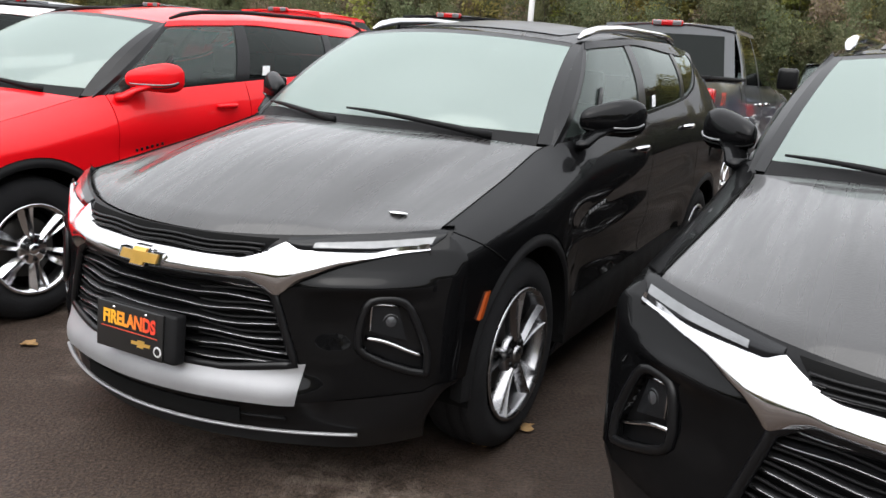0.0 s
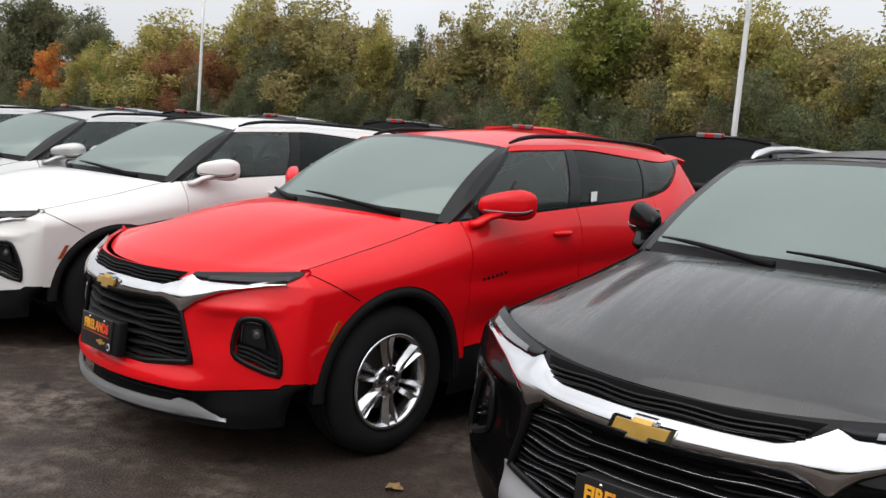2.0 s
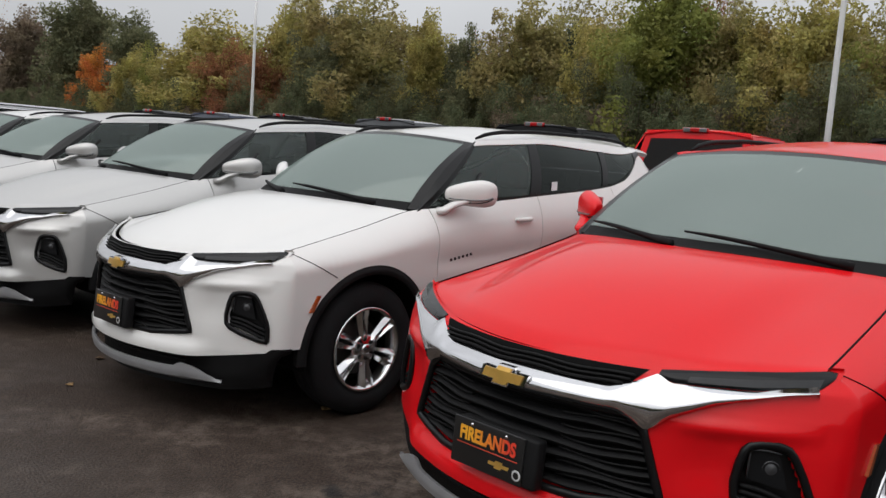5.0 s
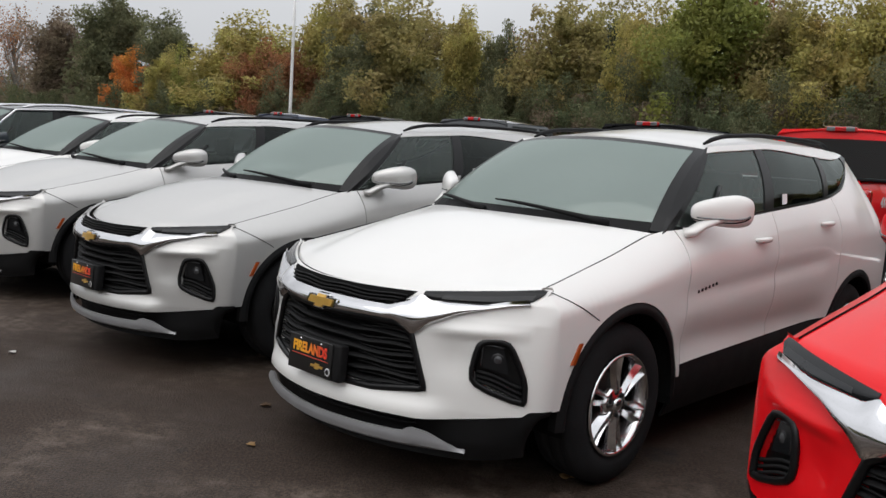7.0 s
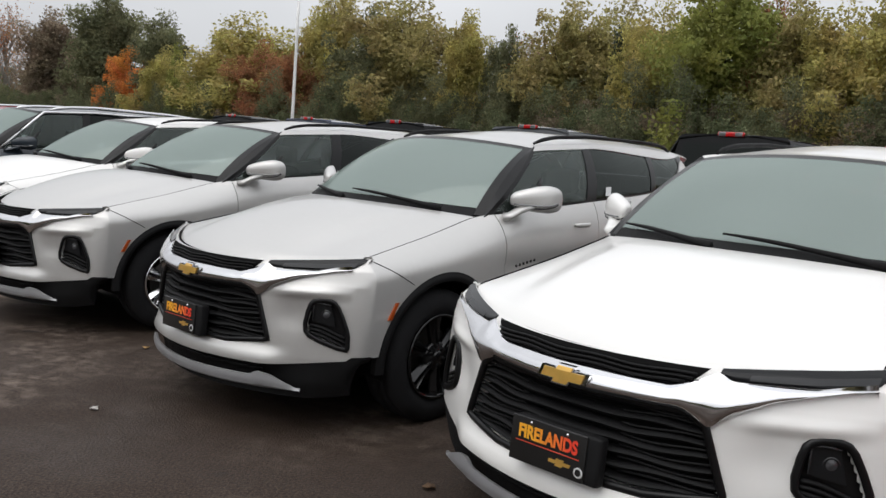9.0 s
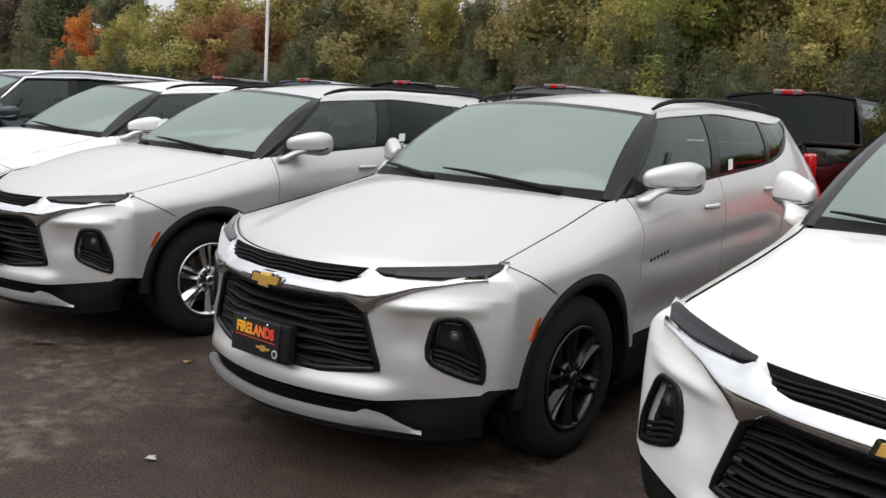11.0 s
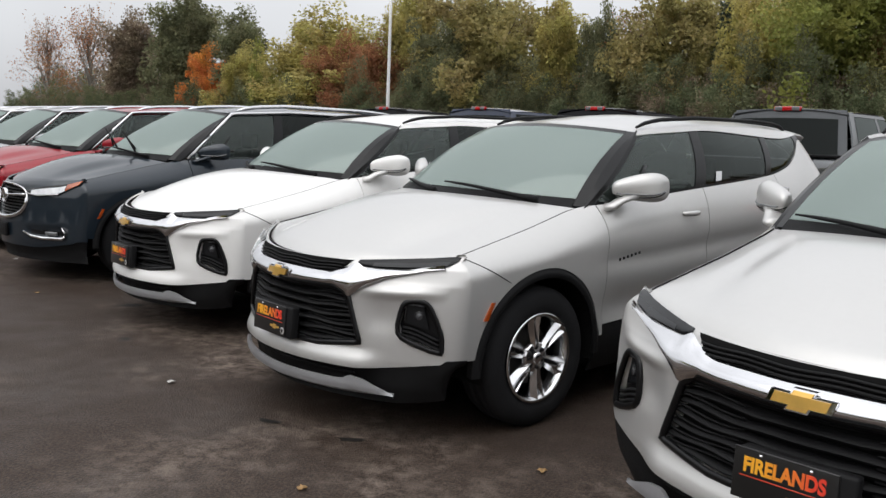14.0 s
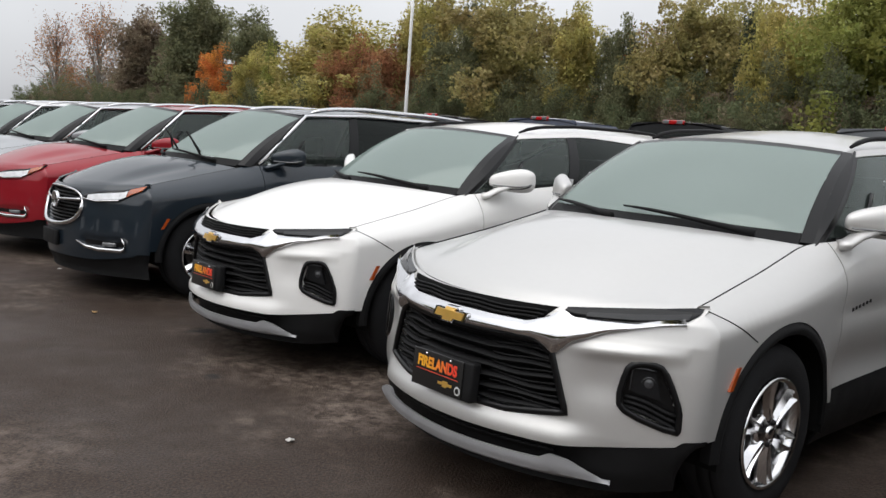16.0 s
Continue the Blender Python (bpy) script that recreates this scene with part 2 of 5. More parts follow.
def box_mesh(name, size, mat, bevel=0.01, at=(0, 0, 0), segs=2, turn=(0, 0, 0), taper=1.0):
    bm = bmesh.new()
    bmesh.ops.create_cube(bm, size=1.0)
    for v in bm.verts:
        k = taper if v.co.z > 0 else 1.0
        v.co = Vector((v.co.x * size[0] * k, v.co.y * size[1] * k, v.co.z * size[2]))
    if bevel:
        bmesh.ops.bevel(bm, geom=bm.edges[:], offset=bevel, segments=segs, affect="EDGES", profile=0.6)
    bm.transform(pose(*at, *turn))
    me = bpy.data.meshes.new(name)
    bm.to_mesh(me)
    bm.free()
    me.materials.append(mat)
    me.polygons.foreach_set("use_smooth", [True] * len(me.polygons))
    return me


def tube_mesh(name, points, radius, mat, sides=8, closed=False, squash=1.0, ref=(0, 0, 1)):
    """A round bar along points; radius may be one number or one for each point."""
    pts = [Vector(p) for p in points]
    n = len(pts)
    verts, faces = [], []
    up = Vector(ref)
    for i, p in enumerate(pts):
        a = pts[(i - 1) % n] if closed or i else p
        b = pts[(i + 1) % n] if closed or i < n - 1 else p
        d = (b - a).normalized()
        s = d.cross(up)
        if s.length < 0.05:
            s = d.cross(Vector((0, 1, 0) if ref == (0, 0, 1) else (0, 0, 1)))
        s.normalize()
        w = s.cross(d)
        r = radius[i] if isinstance(radius, (list, tuple)) else radius
        for k in range(sides):
            t = 2 * math.pi * k / sides
            verts.append(p + s * (math.cos(t) * r) + w * (math.sin(t) * r * squash))
    for i in range(n if closed else n - 1):
        for k in range(sides):
            i2, k2 = (i + 1) % n, (k + 1) % sides
            faces.append((i * sides + k, i * sides + k2, i2 * sides + k2, i2 * sides + k))
    if not closed:
        faces.append(tuple(range(sides))[::-1])
        faces.append(tuple((n - 1) * sides + k for k in range(sides)))
    return mesh_of(name, verts, faces, mat)


def lathe_mesh(name, profile, mat, sides=48, axis="x"):
    """Turn a profile of (radius, along) round the x axis."""
    verts, faces = [], []
    m = len(profile)
    for k in range(sides):
        t = 2 * math.pi * k / sides
        for r, x in profile:
            verts.append((x, r * math.cos(t), r * math.sin(t)))
    for k in range(sides):
        k2 = (k + 1) % sides
        for j in range(m - 1):
            faces.append((k * m + j, k * m + j + 1, k2 * m + j + 1, k2 * m + j))
    return mesh_of(name, verts, faces, mat)


def text_mesh(name, words, height, mat, squeeze=1.0, depth=0.0008):
    cu = bpy.data.curves.new(name, "FONT")
    cu.body, cu.size, cu.align_x, cu.align_y, cu.extrude, cu.offset = words, height, "CENTER", "CENTER", depth, height * 0.04
    ob = new("text_draft", cu)
    me = bpy.data.meshes.new_from_object(ob.evaluated_get(bpy.context.evaluated_depsgraph_get()))
    bpy.data.objects.remove(ob)
    for v in me.vertices:
        v.co.x *= squeeze
    me.materials.clear()
    me.materials.append(mat)
    me.name = name
    return me


def steps(a, b, n):
    return [a + (b - a) * i / n for i in range(n + 1)]


def smooth01(t):
    t = min(max(t, 0.0), 1.0)
    return t * t * (3 - 2 * t)


def curve(table, y):
    xs, ys = table
    return float(np.interp(y, xs, ys))


def soft_curve(table, y, w=0.06):
    return sum(curve(table, y + k * w) for k in (-1, -0.5, 0, 0.5, 1)) / 5


# ---- cars: wheels ----


def wheel(parent, x, y, z, side, style, alloy, radius=0.38):
    """tyre, rim, spokes, hub and brake disc; style 'six' has six split spokes, 'ten' five long pairs."""
    hub = part("wheel", None, parent)
    hub.matrix_basis = pose(x, y, z, 0, 0, 0 if side > 0 else 180) @ pose(0, 0, 0, 17 * y + 8)
    r = 0.238 if style == "six" else 0.262
    tyre = [(r - 0.01, -0.21), (r + 0.02, -0.225), (radius - 0.05, -0.232), (radius - 0.012, -0.212), (radius, -0.17), (radius, -0.13), (radius - 0.006, -0.128), (radius - 0.006, -0.12), (radius, -0.118),
            (radius, -0.07), (radius - 0.006, -0.068), (radius - 0.006, -0.06), (radius, -0.058), (radius - 0.004, -0.03), (radius - 0.018, -0.008), (radius - 0.05, 0.006), (r + 0.05, 0.008), (r + 0.018, 0.002), (r, -0.012)]
    part("tyre", lathe_mesh("tyre", tyre, M_RUBBER, 56), hub, "black rubber tyre")
    rim = [(r + 0.004, 0.0), (r + 0.002, 0.008), (r - 0.010, 0.006), (r - 0.018, -0.012), (r - 0.032, -0.05), (r - 0.036, -0.19), (r, -0.21)]
    part("rim", lathe_mesh("rim", rim, alloy, 56), hub)
    part("brake_disc", lathe_mesh("brake_disc", [(0.02, -0.085), (0.155, -0.085), (0.16, -0.09), (0.16, -0.105)], M_DISC, 40), hub)
    part("inner_barrel", lathe_mesh("inner_barrel", [(0.0, -0.12), (r - 0.04, -0.125)], M_SHADOWBLACK, 40), hub)
    n = 6 if style == "six" else 5
    sp_v, sp_f = [], []
    for leg in (-1, 1):
        rows = 7
        base = len(sp_v)
        for i in range(rows):
            t = i / (rows - 1)
            rad = 0.060 + (r - 0.074) * t
            spread = (0.014 + 0.017 * t) if style == "six" else (0.011 + 0.036 * t ** 1.3)
            w = (0.011 + 0.017 * t - 0.008 * smooth01((t - 0.8) / 0.2)) if style == "six" else 0.010 + 0.008 * t
            front = -0.010 - 0.020 * t * (1 - t) + 0.010 * t
            c = leg * spread
            for dx, dw in ((front - 0.035, -w), (front - 0.012, -w * 0.92), (front + 0.007, -w * 0.25 * leg), (front - 0.022, w * 0.92), (front - 0.035, w)):
                sp_v.append((dx, c + dw, rad))
        for i in range(rows - 1):
            for k in range(4):
                a = base + i * 5 + k
                sp_f.append((a, a + 1, a + 6, a + 5))
    sp = mesh_of("spoke", sp_v, sp_f, alloy)
    mark_sharp(sp, 25)
    for k in range(n):
        s = part("spoke", sp, hub)
        s.matrix_basis = pose(0, 0, 0, 360 / n * k)
    part("hub_plate", lathe_mesh("hub_plate", [(0.0, -0.008), (0.03, -0.008), (0.036, -0.012), (0.074, -0.014), (0.082, -0.020), (0.086, -0.045)], alloy, 32), hub)
    part("hub_cap", lathe_mesh("hub_cap", [(0.0, 0.006), (0.022, 0.005), (0.030, 0.0), (0.033, -0.015)], alloy, 24), hub)
    nut = lathe_mesh("lug_nut", [(0.0, 0.006), (0.008, 0.005), (0.012, 0.001), (0.013, -0.02)], M_GLOSS if alloy is not M_DARKALLOY else M_GREYALLOY, 8)
    for k in range(6):
        o = part("lug_nut", nut, hub)
        t = math.radians(60 * k + 30)
        o.matrix_basis = pose(-0.010, 0.056 * math.cos(t), 0.056 * math.sin(t))
    return hub


# ---- cars: the sport utility body ----


class Shape:
    """Curves of one car's body. Nose towards -y, origin on the ground under the front axle."""

    def nose(self, x, z):
        return curve((self.nose_z, self.nose_y), z) + self.bow * x * x

    def half(self, y):
        return self.width + 0.022 * math.exp(-((y + 0.02) / 0.42) ** 2) + 0.022 * math.exp(-((y - self.base) / 0.5) ** 2) - 0.20 * max(0.0, (y - self.base - 0.35)) ** 2

    def top(self, y):
        return soft_curve(self.top_z, y)

    def top_x(self, y):
        return soft_curve(self.top_w, y, 0.08)

    def shoulder(self, y):
        return self.top(y) - curve(self.drop, y)

    def side(self, y, z):
        xs, zs, zt = self.half(y), self.shoulder(y), self.top(y)
        if z > zs:
            t = (z - zs) / max(zt - zs, 0.01)
            return xs - (xs - self.top_x(y)) * t ** (2.0 - 0.75 * smooth01((y - 2.5) / 0.6))
        d = zs - z
        between = smooth01((y - 0.35) / 0.3) * smooth01((self.base - 0.4 - y) / 0.3)
        x = xs - 0.05 * d * d
        x -= between * (0.030 * math.exp(-((z - 0.60) / 0.10) ** 2) - 0.006 * math.exp(-((z - 0.46) / 0.06) ** 2))
        x -= 0.012 * math.exp(-((d - 0.10) / 0.05) ** 2) * between
        return x

    def front(self, u, z, off=0.0):
        """u: 0 at the middle, 1 at the end of the nose, 2 where the flank begins."""
        s = -1 if u < 0 else 1
        u = abs(u)
        xc = self.corner
        yc = self.nose(xc, z)
        ys = self.flank
        xs = self.side(ys, z)
        if u <= 1:
            x, y = u * xc, self.nose(u * xc, z)
            nx, ny = 2 * self.bow * x, -1.0
        else:
            t = u - 1
            cy = yc + 2 * self.bow * xc * max(xs - xc, 0.0)
            cy = min(cy, ys - 0.01)
            x = (1 - t) ** 2 * xc + 2 * t * (1 - t) * xs + t * t * xs
            y = (1 - t) ** 2 * yc + 2 * t * (1 - t) * cy + t * t * ys
            dx = 2 * (1 - t) * (xs - xc)
            dy = 2 * (1 - t) * (cy - yc) + 2 * t * (ys - cy)
            nx, ny = dy, -dx
        n = math.hypot(nx, ny) or 1.0
        return (s * (x + nx / n * off), y + ny / n * off, z)

    def face(self, x, z, off=0.0):
        return self.front(x / self.corner, z, off)

    def hood(self, a, b):
        ye0 = self.nose(self.hood_w0, self.lip_z) + 0.05
        ye = ye0 + (self.cowl_y + self.cowl_bow * self.hood_w1 ** 2 - ye0) * b
        xe, ze = self.top_x(ye) - 0.009, self.top(ye) - 0.003
        x = a * xe
        r = abs(a)
        y0 = self.nose(x, self.lip_z) + 0.05
        y1 = self.cowl_y + self.cowl_bow * x * x
        zc = self.lip_z + (self.cowl_z - self.lip_z) * (1 - (1 - b) ** 1.45) + 0.012 * math.sin(math.pi * b)
        k = r ** 2.4
        z = zc * (1 - k) + ze * k + math.sin(math.pi * min(1.0, 0.06 + b)) * (0.014 * (1 - smooth01((r - 0.46 - 0.12 * b) / 0.16)) - 0.009 * math.exp(-((r - 0.68 - 0.10 * b) / 0.075) ** 2))
        if b < 0.06:
            z -= 0.026 * (1 - b / 0.06) ** 2
            y0 -= 0.012 * (1 - b / 0.06)
        return (x, y0 + (y1 - y0) * b, z)

    def screen(self, a, s):
        """The windscreen's surface: a from -1 to 1 across, s from 0 at the cowl to 1 at the roof."""
        x0, x1 = a * self.scr_w0, a * self.scr_w1
        p0 = Vector((x0, self.cowl_y + 0.02 + self.cowl_bow * x0 * x0, self.cowl_z - 0.01 + self.cowl_rise * a * a))
        p1 = Vector((x1, self.head_y + 0.36 * x1 * x1, self.head_z - self.head_drop * a * a))
        p = p0.lerp(p1, s)
        k = 4 * s * (1 - s)
        return (p.x, p.y - 0.025 * k, p.z + 0.030 * k)

    def glassside(self, yb, s, sgn=1, off=0.0):
        """The flank above the belt, by the place along the belt and the height s from 0 to 1."""
        yt = curve(self.top_of, yb)
        b = Vector((self.top_x(max(yb, 0.5)) - 0.012, yb, self.top(yb) - 0.005))
        t = Vector((curve(self.roof_w, yt), yt, curve(self.roof_z, yt)))
        p = b.lerp(t, s)
        return (sgn * (p.x + 0.035 * 4 * s * (1 - s) + off), p.y, p.z)

    def roof(self, a, b):
        y = self.roof_y0 + (self.roof_y1 - self.roof_y0) * b
        w = curve(self.roof_w, y)
        yy = y + (self.head_y - self.roof_y0 + 0.36 * (a * w) ** 2) * (1 - b) - 0.10 * a * a * b
        z = curve(self.roof_z, y) + self.crown * (0.55 + 0.45 * smooth01(b / 0.3)) * (1 - a * a)
        edge = max(0.0, abs(a) - 0.93) / 0.07
        return (a * w, yy, z - 0.012 * edge * edge)


class MidsizeShape(Shape):
    base = 2.863
    width = 0.945
    bow = 0.46
    corner = 0.88
    flank = -0.53
    bottom = 0.2
    nose_z = (0.15, 0.2, 0.28, 0.42, 0.55, 0.7, 0.8, 0.88, 0.93, 1.02)
    nose_y = (-0.93, -0.965, -1.0, -1.01, -1.005, -0.995, -0.98, -0.945, -0.885, -0.74)
    top_z = ((-.62, -.5, 0, .42, .6, 1.5, 2.2, 2.55, 2.78, 2.95, 3.12, 3.22, 3.36, 3.5, 3.9), (.925, .945, 1.05, 1.155, 1.175, 1.255, 1.312, 1.352, 1.405, 1.49, 1.60, 1.62, 1.52, 1.39, 1.28))
    top_w = ((-.62, -.5, .4, .58, 1.5, 2.4, 2.8, 3.0, 3.15, 3.3, 3.5, 3.9), (.845, .842, .782, .865, .875, .862, .825, .765, .675, .660, .66, .56))
    drop = ((-.6, .3, .9, 2.2, 2.8, 3.15, 3.4), (.10, .19, .24, .27, .33, .50, .40))
    hood_w0 = 0.835
    hood_w1 = 0.775
    lip_z = 0.897
    lip_rise = 0.048
    cowl_y = 0.1
    cowl_bow = 0.52
    cowl_z = 1.185
    cowl_rise = -0.02
    scr_w0 = 0.8
    scr_w1 = 0.655
    head_y = 0.93
    head_z = 1.63
    head_drop = 0.04
    top_of = ((0.45, 0.6, 1.54, 2.43, 3.1), (1.09, 1.17, 1.66, 2.56, 3.22))
    roof_w = ((1.0, 1.2, 2.0, 2.8, 3.5), (0.655, 0.668, 0.675, 0.64, 0.55))
    roof_z = ((1.0, 1.2, 1.8, 2.6, 3.2, 3.6), (1.592, 1.615, 1.658, 1.672, 1.665, 1.650))
    roof_y0 = 0.98
    roof_y1 = 3.52
    crown = 0.07
    rear = 3.88
    arch = 0.49
    tyre_x = 0.925
    hub_z = 0.372


MIDSIZE = MidsizeShape()

class LargeShape(Shape):
    base = 3.07
    width = 0.965
    bow = 0.46
    corner = 0.88
    flank = -0.53
    bottom = 0.2
    nose_z = (0.15, 0.2, 0.28, 0.42, 0.55, 0.7, 0.82, 0.92, 0.98, 1.06)
    nose_y = (-0.9, -0.94, -0.98, -1.0, -1.0, -0.985, -0.965, -0.93, -0.87, -0.74)
    top_z = ((-0.62, -0.5, 0, 0.42, 0.6, 1.5, 2.5, 3.2, 3.8, 4.2), (0.965, 0.985, 1.09, 1.175, 1.19, 1.215, 1.245, 1.27, 1.27, 1.25))
    top_w = ((-0.62, -0.5, 0.4, 0.58, 1.5, 2.6, 3.3, 3.8, 4.2), (0.845, 0.842, 0.79, 0.875, 0.885, 0.87, 0.83, 0.74, 0.55))
    drop = ((-0.6, 0.3, 0.9, 2.2, 3.0), (0.12, 0.2, 0.24, 0.26, 0.22))
    hood_w0 = 0.835
    hood_w1 = 0.785
    lip_z = 0.945
    lip_rise = 0.045
    cowl_y = 0.02
    cowl_bow = 0.52
    cowl_z = 1.21
    cowl_rise = -0.02
    scr_w0 = 0.81
    scr_w1 = 0.67
    head_y = 0.95
    head_z = 1.72
    head_drop = 0.055
    top_of = ((0.45, 0.6, 1.54, 2.55, 3.5), (1.05, 1.15, 1.62, 2.62, 3.45))
    roof_w = ((1.0, 1.2, 2.0, 3.0, 3.8), (0.67, 0.685, 0.695, 0.67, 0.58))
    roof_z = ((1.0, 1.2, 1.8, 2.8, 3.4, 3.8), (1.68, 1.70, 1.74, 1.74, 1.715, 1.68))
    roof_y0 = 1.0
    roof_y1 = 3.78
    crown = 0.048
    rear = 4.15
    arch = 0.48
    tyre_x = 0.935
    hub_z = 0.378


LARGE = LargeShape()


def inside(poly, x, z):
    """Signed distance to the edge of a convex outline: above 0 inside."""
    best = 9.0
    for (x0, z0), (x1, z1) in zip(poly, poly[1:] + poly[:1]):
        dx, dz = x1 - x0, z1 - z0
        best = min(best, ((x - x0) * dz - (z - z0) * dx) / math.hypot(dx, dz))
    return best


def arch_low(shape, y, low):
    """The lower edge of the painted flank: the wheel arches, else low."""
    z = low
    for c in (0.0, shape.base):
        d = shape.arch ** 2 - (y - c) ** 2
        if d > 0:
            z = max(z, shape.hub_z + math.sqrt(d))
    return z


def door_low(y):
    return 0.50 + 0.035 * (y - 0.5)


def column_steps(a, b, shape, n):
    """Places along the flank, closer together at the ends of the wheel arches."""
    ys = set(steps(a, b, n))
    for c in (0.0, shape.base):
        for k in range(0, 33):
            y = c - shape.arch * math.cos(math.pi * k / 32)
            if a < y < b:
                ys.add(y)
    return sorted(ys)


def suv(name, shape, paint, style="six", alloy=None, rails=M_PLASTIC, rich=False, trim_chrome=False, front=None, label=""):
    """One sport utility vehicle with all its parts."""
    car = thing(name, label, "car", "parked row of sport utility vehicles")
    S = shape
    alloy = alloy or M_ALLOY
    # inner lining that shows as dark joints
    def lining(u, v):
        y = S.flank + 0.06 + (S.rear - 0.25 - S.flank) * u
        z = arch_low(S, y, 0.34) + 0.02
        z = z + (S.top(y) - 0.02 - z) * v
        return (S.side(y, z) - 0.030, y, z)
    for sg in (1, -1):
        fn = lambda u, v: (sg * lining(u, v)[0], *lining(u, v)[1:])
        panel("inner_lining", fn, steps(0, 1, 60), steps(0, 1, 8), M_SHADOWBLACK, car, lip=0)
    part("underbody", box_mesh("underbody", (1.44, S.rear - S.flank - 0.5, 0.12), M_SHADOWBLACK, 0.02, (0, (S.rear + S.flank) / 2, 0.30)), car, "black underbody")
    part("engine_bay", box_mesh("engine_bay", (1.10, 1.10, 0.40), M_SHADOWBLACK, 0.05, (0, -0.15, 0.60)), car)
    front(car, S, paint, rich)
    # hood
    panel("hood", S.hood, steps(-1, 1, 44), [0, .01, .02, .035, .05, .065, .08, .1] + steps(0.13, 0.985, 26), M_DAMP if rich else paint, car, "hood with soft creases", lip=0.02, centre=(0, 0, 0))
    # flanks
    for sg in (1, -1):
        edge_pts = [Vector(S.hood(sg, b)) + Vector((sg * 0.004, 0, 0.002)) for b in steps(0.04, 0.985, 30)]
        part("hood_gap", tube_mesh("hood_gap", edge_pts, 0.0036, M_SHADOWBLACK, 5), car, "dark joint between hood and fender")
        def flank(y, v, low):
            z0 = arch_low(S, y, low(y))
            z1 = S.top(y)
            z = z0 + (z1 - z0) * v
            return (sg * S.side(y, z), y, z)
        vs = steps(0, 1, 26)
        panel("fender", lambda y, v: flank(y, v, lambda q: 0.44), column_steps(S.flank - 0.0005, 0.512, S, 24), vs, paint, car)
        seam = [(sg * (S.side(y, z) + 0.0004), y, z) for y, z in ((S.flank + 0.015 + 0.24 * t, S.top(S.flank + 0.02) - 0.012 - 0.125 * t) for t in steps(0, 1, 10))]
        part("panel_gap", tube_mesh("panel_gap", seam, 0.0026, M_SHADOWBLACK, 5), car, "dark joint between bumper and fender") if front is midsize_front else None
        fd = panel("front_door", lambda y, v: flank(y, v, door_low), column_steps(0.518, 1.545, S, 24), vs, paint, car)
        rd = panel("rear_door", lambda y, v: flank(y, v, door_low), column_steps(1.551, 2.50, S, 24), vs, paint, car)
        panel("rear_quarter", lambda y, v: flank(y, v, lambda q: 0.46), column_steps(2.506, S.rear - 0.38, S, 20), vs, paint, car)
        # lower cladding
        def clad(y, v):
            z0, z1 = 0.215 + 0.02 * math.sin(max(0, y)), max(arch_low(S, y, door_low(y)), 0.3)
            z1 = door_low(y) - 0.004
            z = z0 + (z1 - z0) * v
            return (sg * (S.side(y, max(z, 0.5)) - 0.010 - 0.05 * (1 - v) ** 2 + 0.012 * math.sin(math.pi * v)), y, z)
        panel("sill_cladding", clad, steps(S.arch - 0.02, S.base - S.arch + 0.02, 20), steps(0, 1, 8), M_PLASTIC, car, "black plastic sill cladding")
        for c, nm in ((0.0, "front_arch_cladding"), (S.base, "rear_arch_cladding")):
            def band(t, v):
                r = S.arch - 0.052 + 0.058 * v
                y, z = c - r * math.cos(t), S.hub_z + r * math.sin(t)
                x = S.side(y, max(z, 0.42)) + 0.010 * math.sin(math.pi * min(v * 1.2, 1)) - 0.006 + 0.007 * (1 - v) - 0.02 * max(0, 0.40 - z)
                return (sg * x, y, z)
            panel("wheel_arch_trim", band, [math.pi * (k / 36 * 1.04 - 0.02) for k in range(37)], steps(0, 1, 5), M_PLASTIC, car, "black plastic wheel arch trim", lip=0.05)
            def well(t, v):
                r = S.arch - 0.040
                return (sg * (0.52 + 0.42 * v), c - r * math.cos(t), S.hub_z + r * math.sin(t))
            panel("wheel_well", well, steps(-0.15, math.pi + 0.15, 24), [0, 0.5, 1], M_SHADOWBLACK, car, lip=0)
            wheel(car, sg * S.tyre_x, c, S.hub_z + 0.006, sg, style, alloy, S.hub_z + 0.006)
        mk = lambda t, v: (sg * (S.side(-0.44, 0.66) + 0.010), -0.448 + 0.024 * v + 0.048 * t, 0.630 + 0.088 * t)
        panel("side_marker", mk, steps(0, 1, 6), [0, 0.5, 1], M_AMBER, car, "amber side marker", lip=0.012)
        # door handles with a recess plate
        for door, hy in ((fd, 1.34), (rd, 2.27)):
            hz = S.top(hy) - 0.135
            hx = S.side(hy, hz)
            part("door_handle", tube_mesh("door_handle", [(sg * (hx + o), hy - 0.085 + 0.17 * k / 8, hz + 0.006 * k / 8) for k, o in enumerate((0.0, .018, .026, .030, .031, .030, .026, .018, 0.0))], [.010, .014, .016, .016, .016, .016, .016, .014, .010], M_CHROME if rich else paint, 8), car)
        # greenhouse
        gs = lambda off=0.0: (lambda yb, s: S.glassside(yb, s, sg, off))
        # black pillars and frame round the panes
        panel("a_pillar_cover", lambda a, s: tuple(Vector(S.screen(sg * 1.0, s)).lerp(Vector(S.glassside(0.44, s, sg)), a)), steps(0, 1, 4), steps(0, 1, 14), M_GLOSS, car, lip=0.02, centre=(0, 1.6, 1.0))
        ye = S.top_of[0][-1]
        yb_c = S.top_of[0][3]
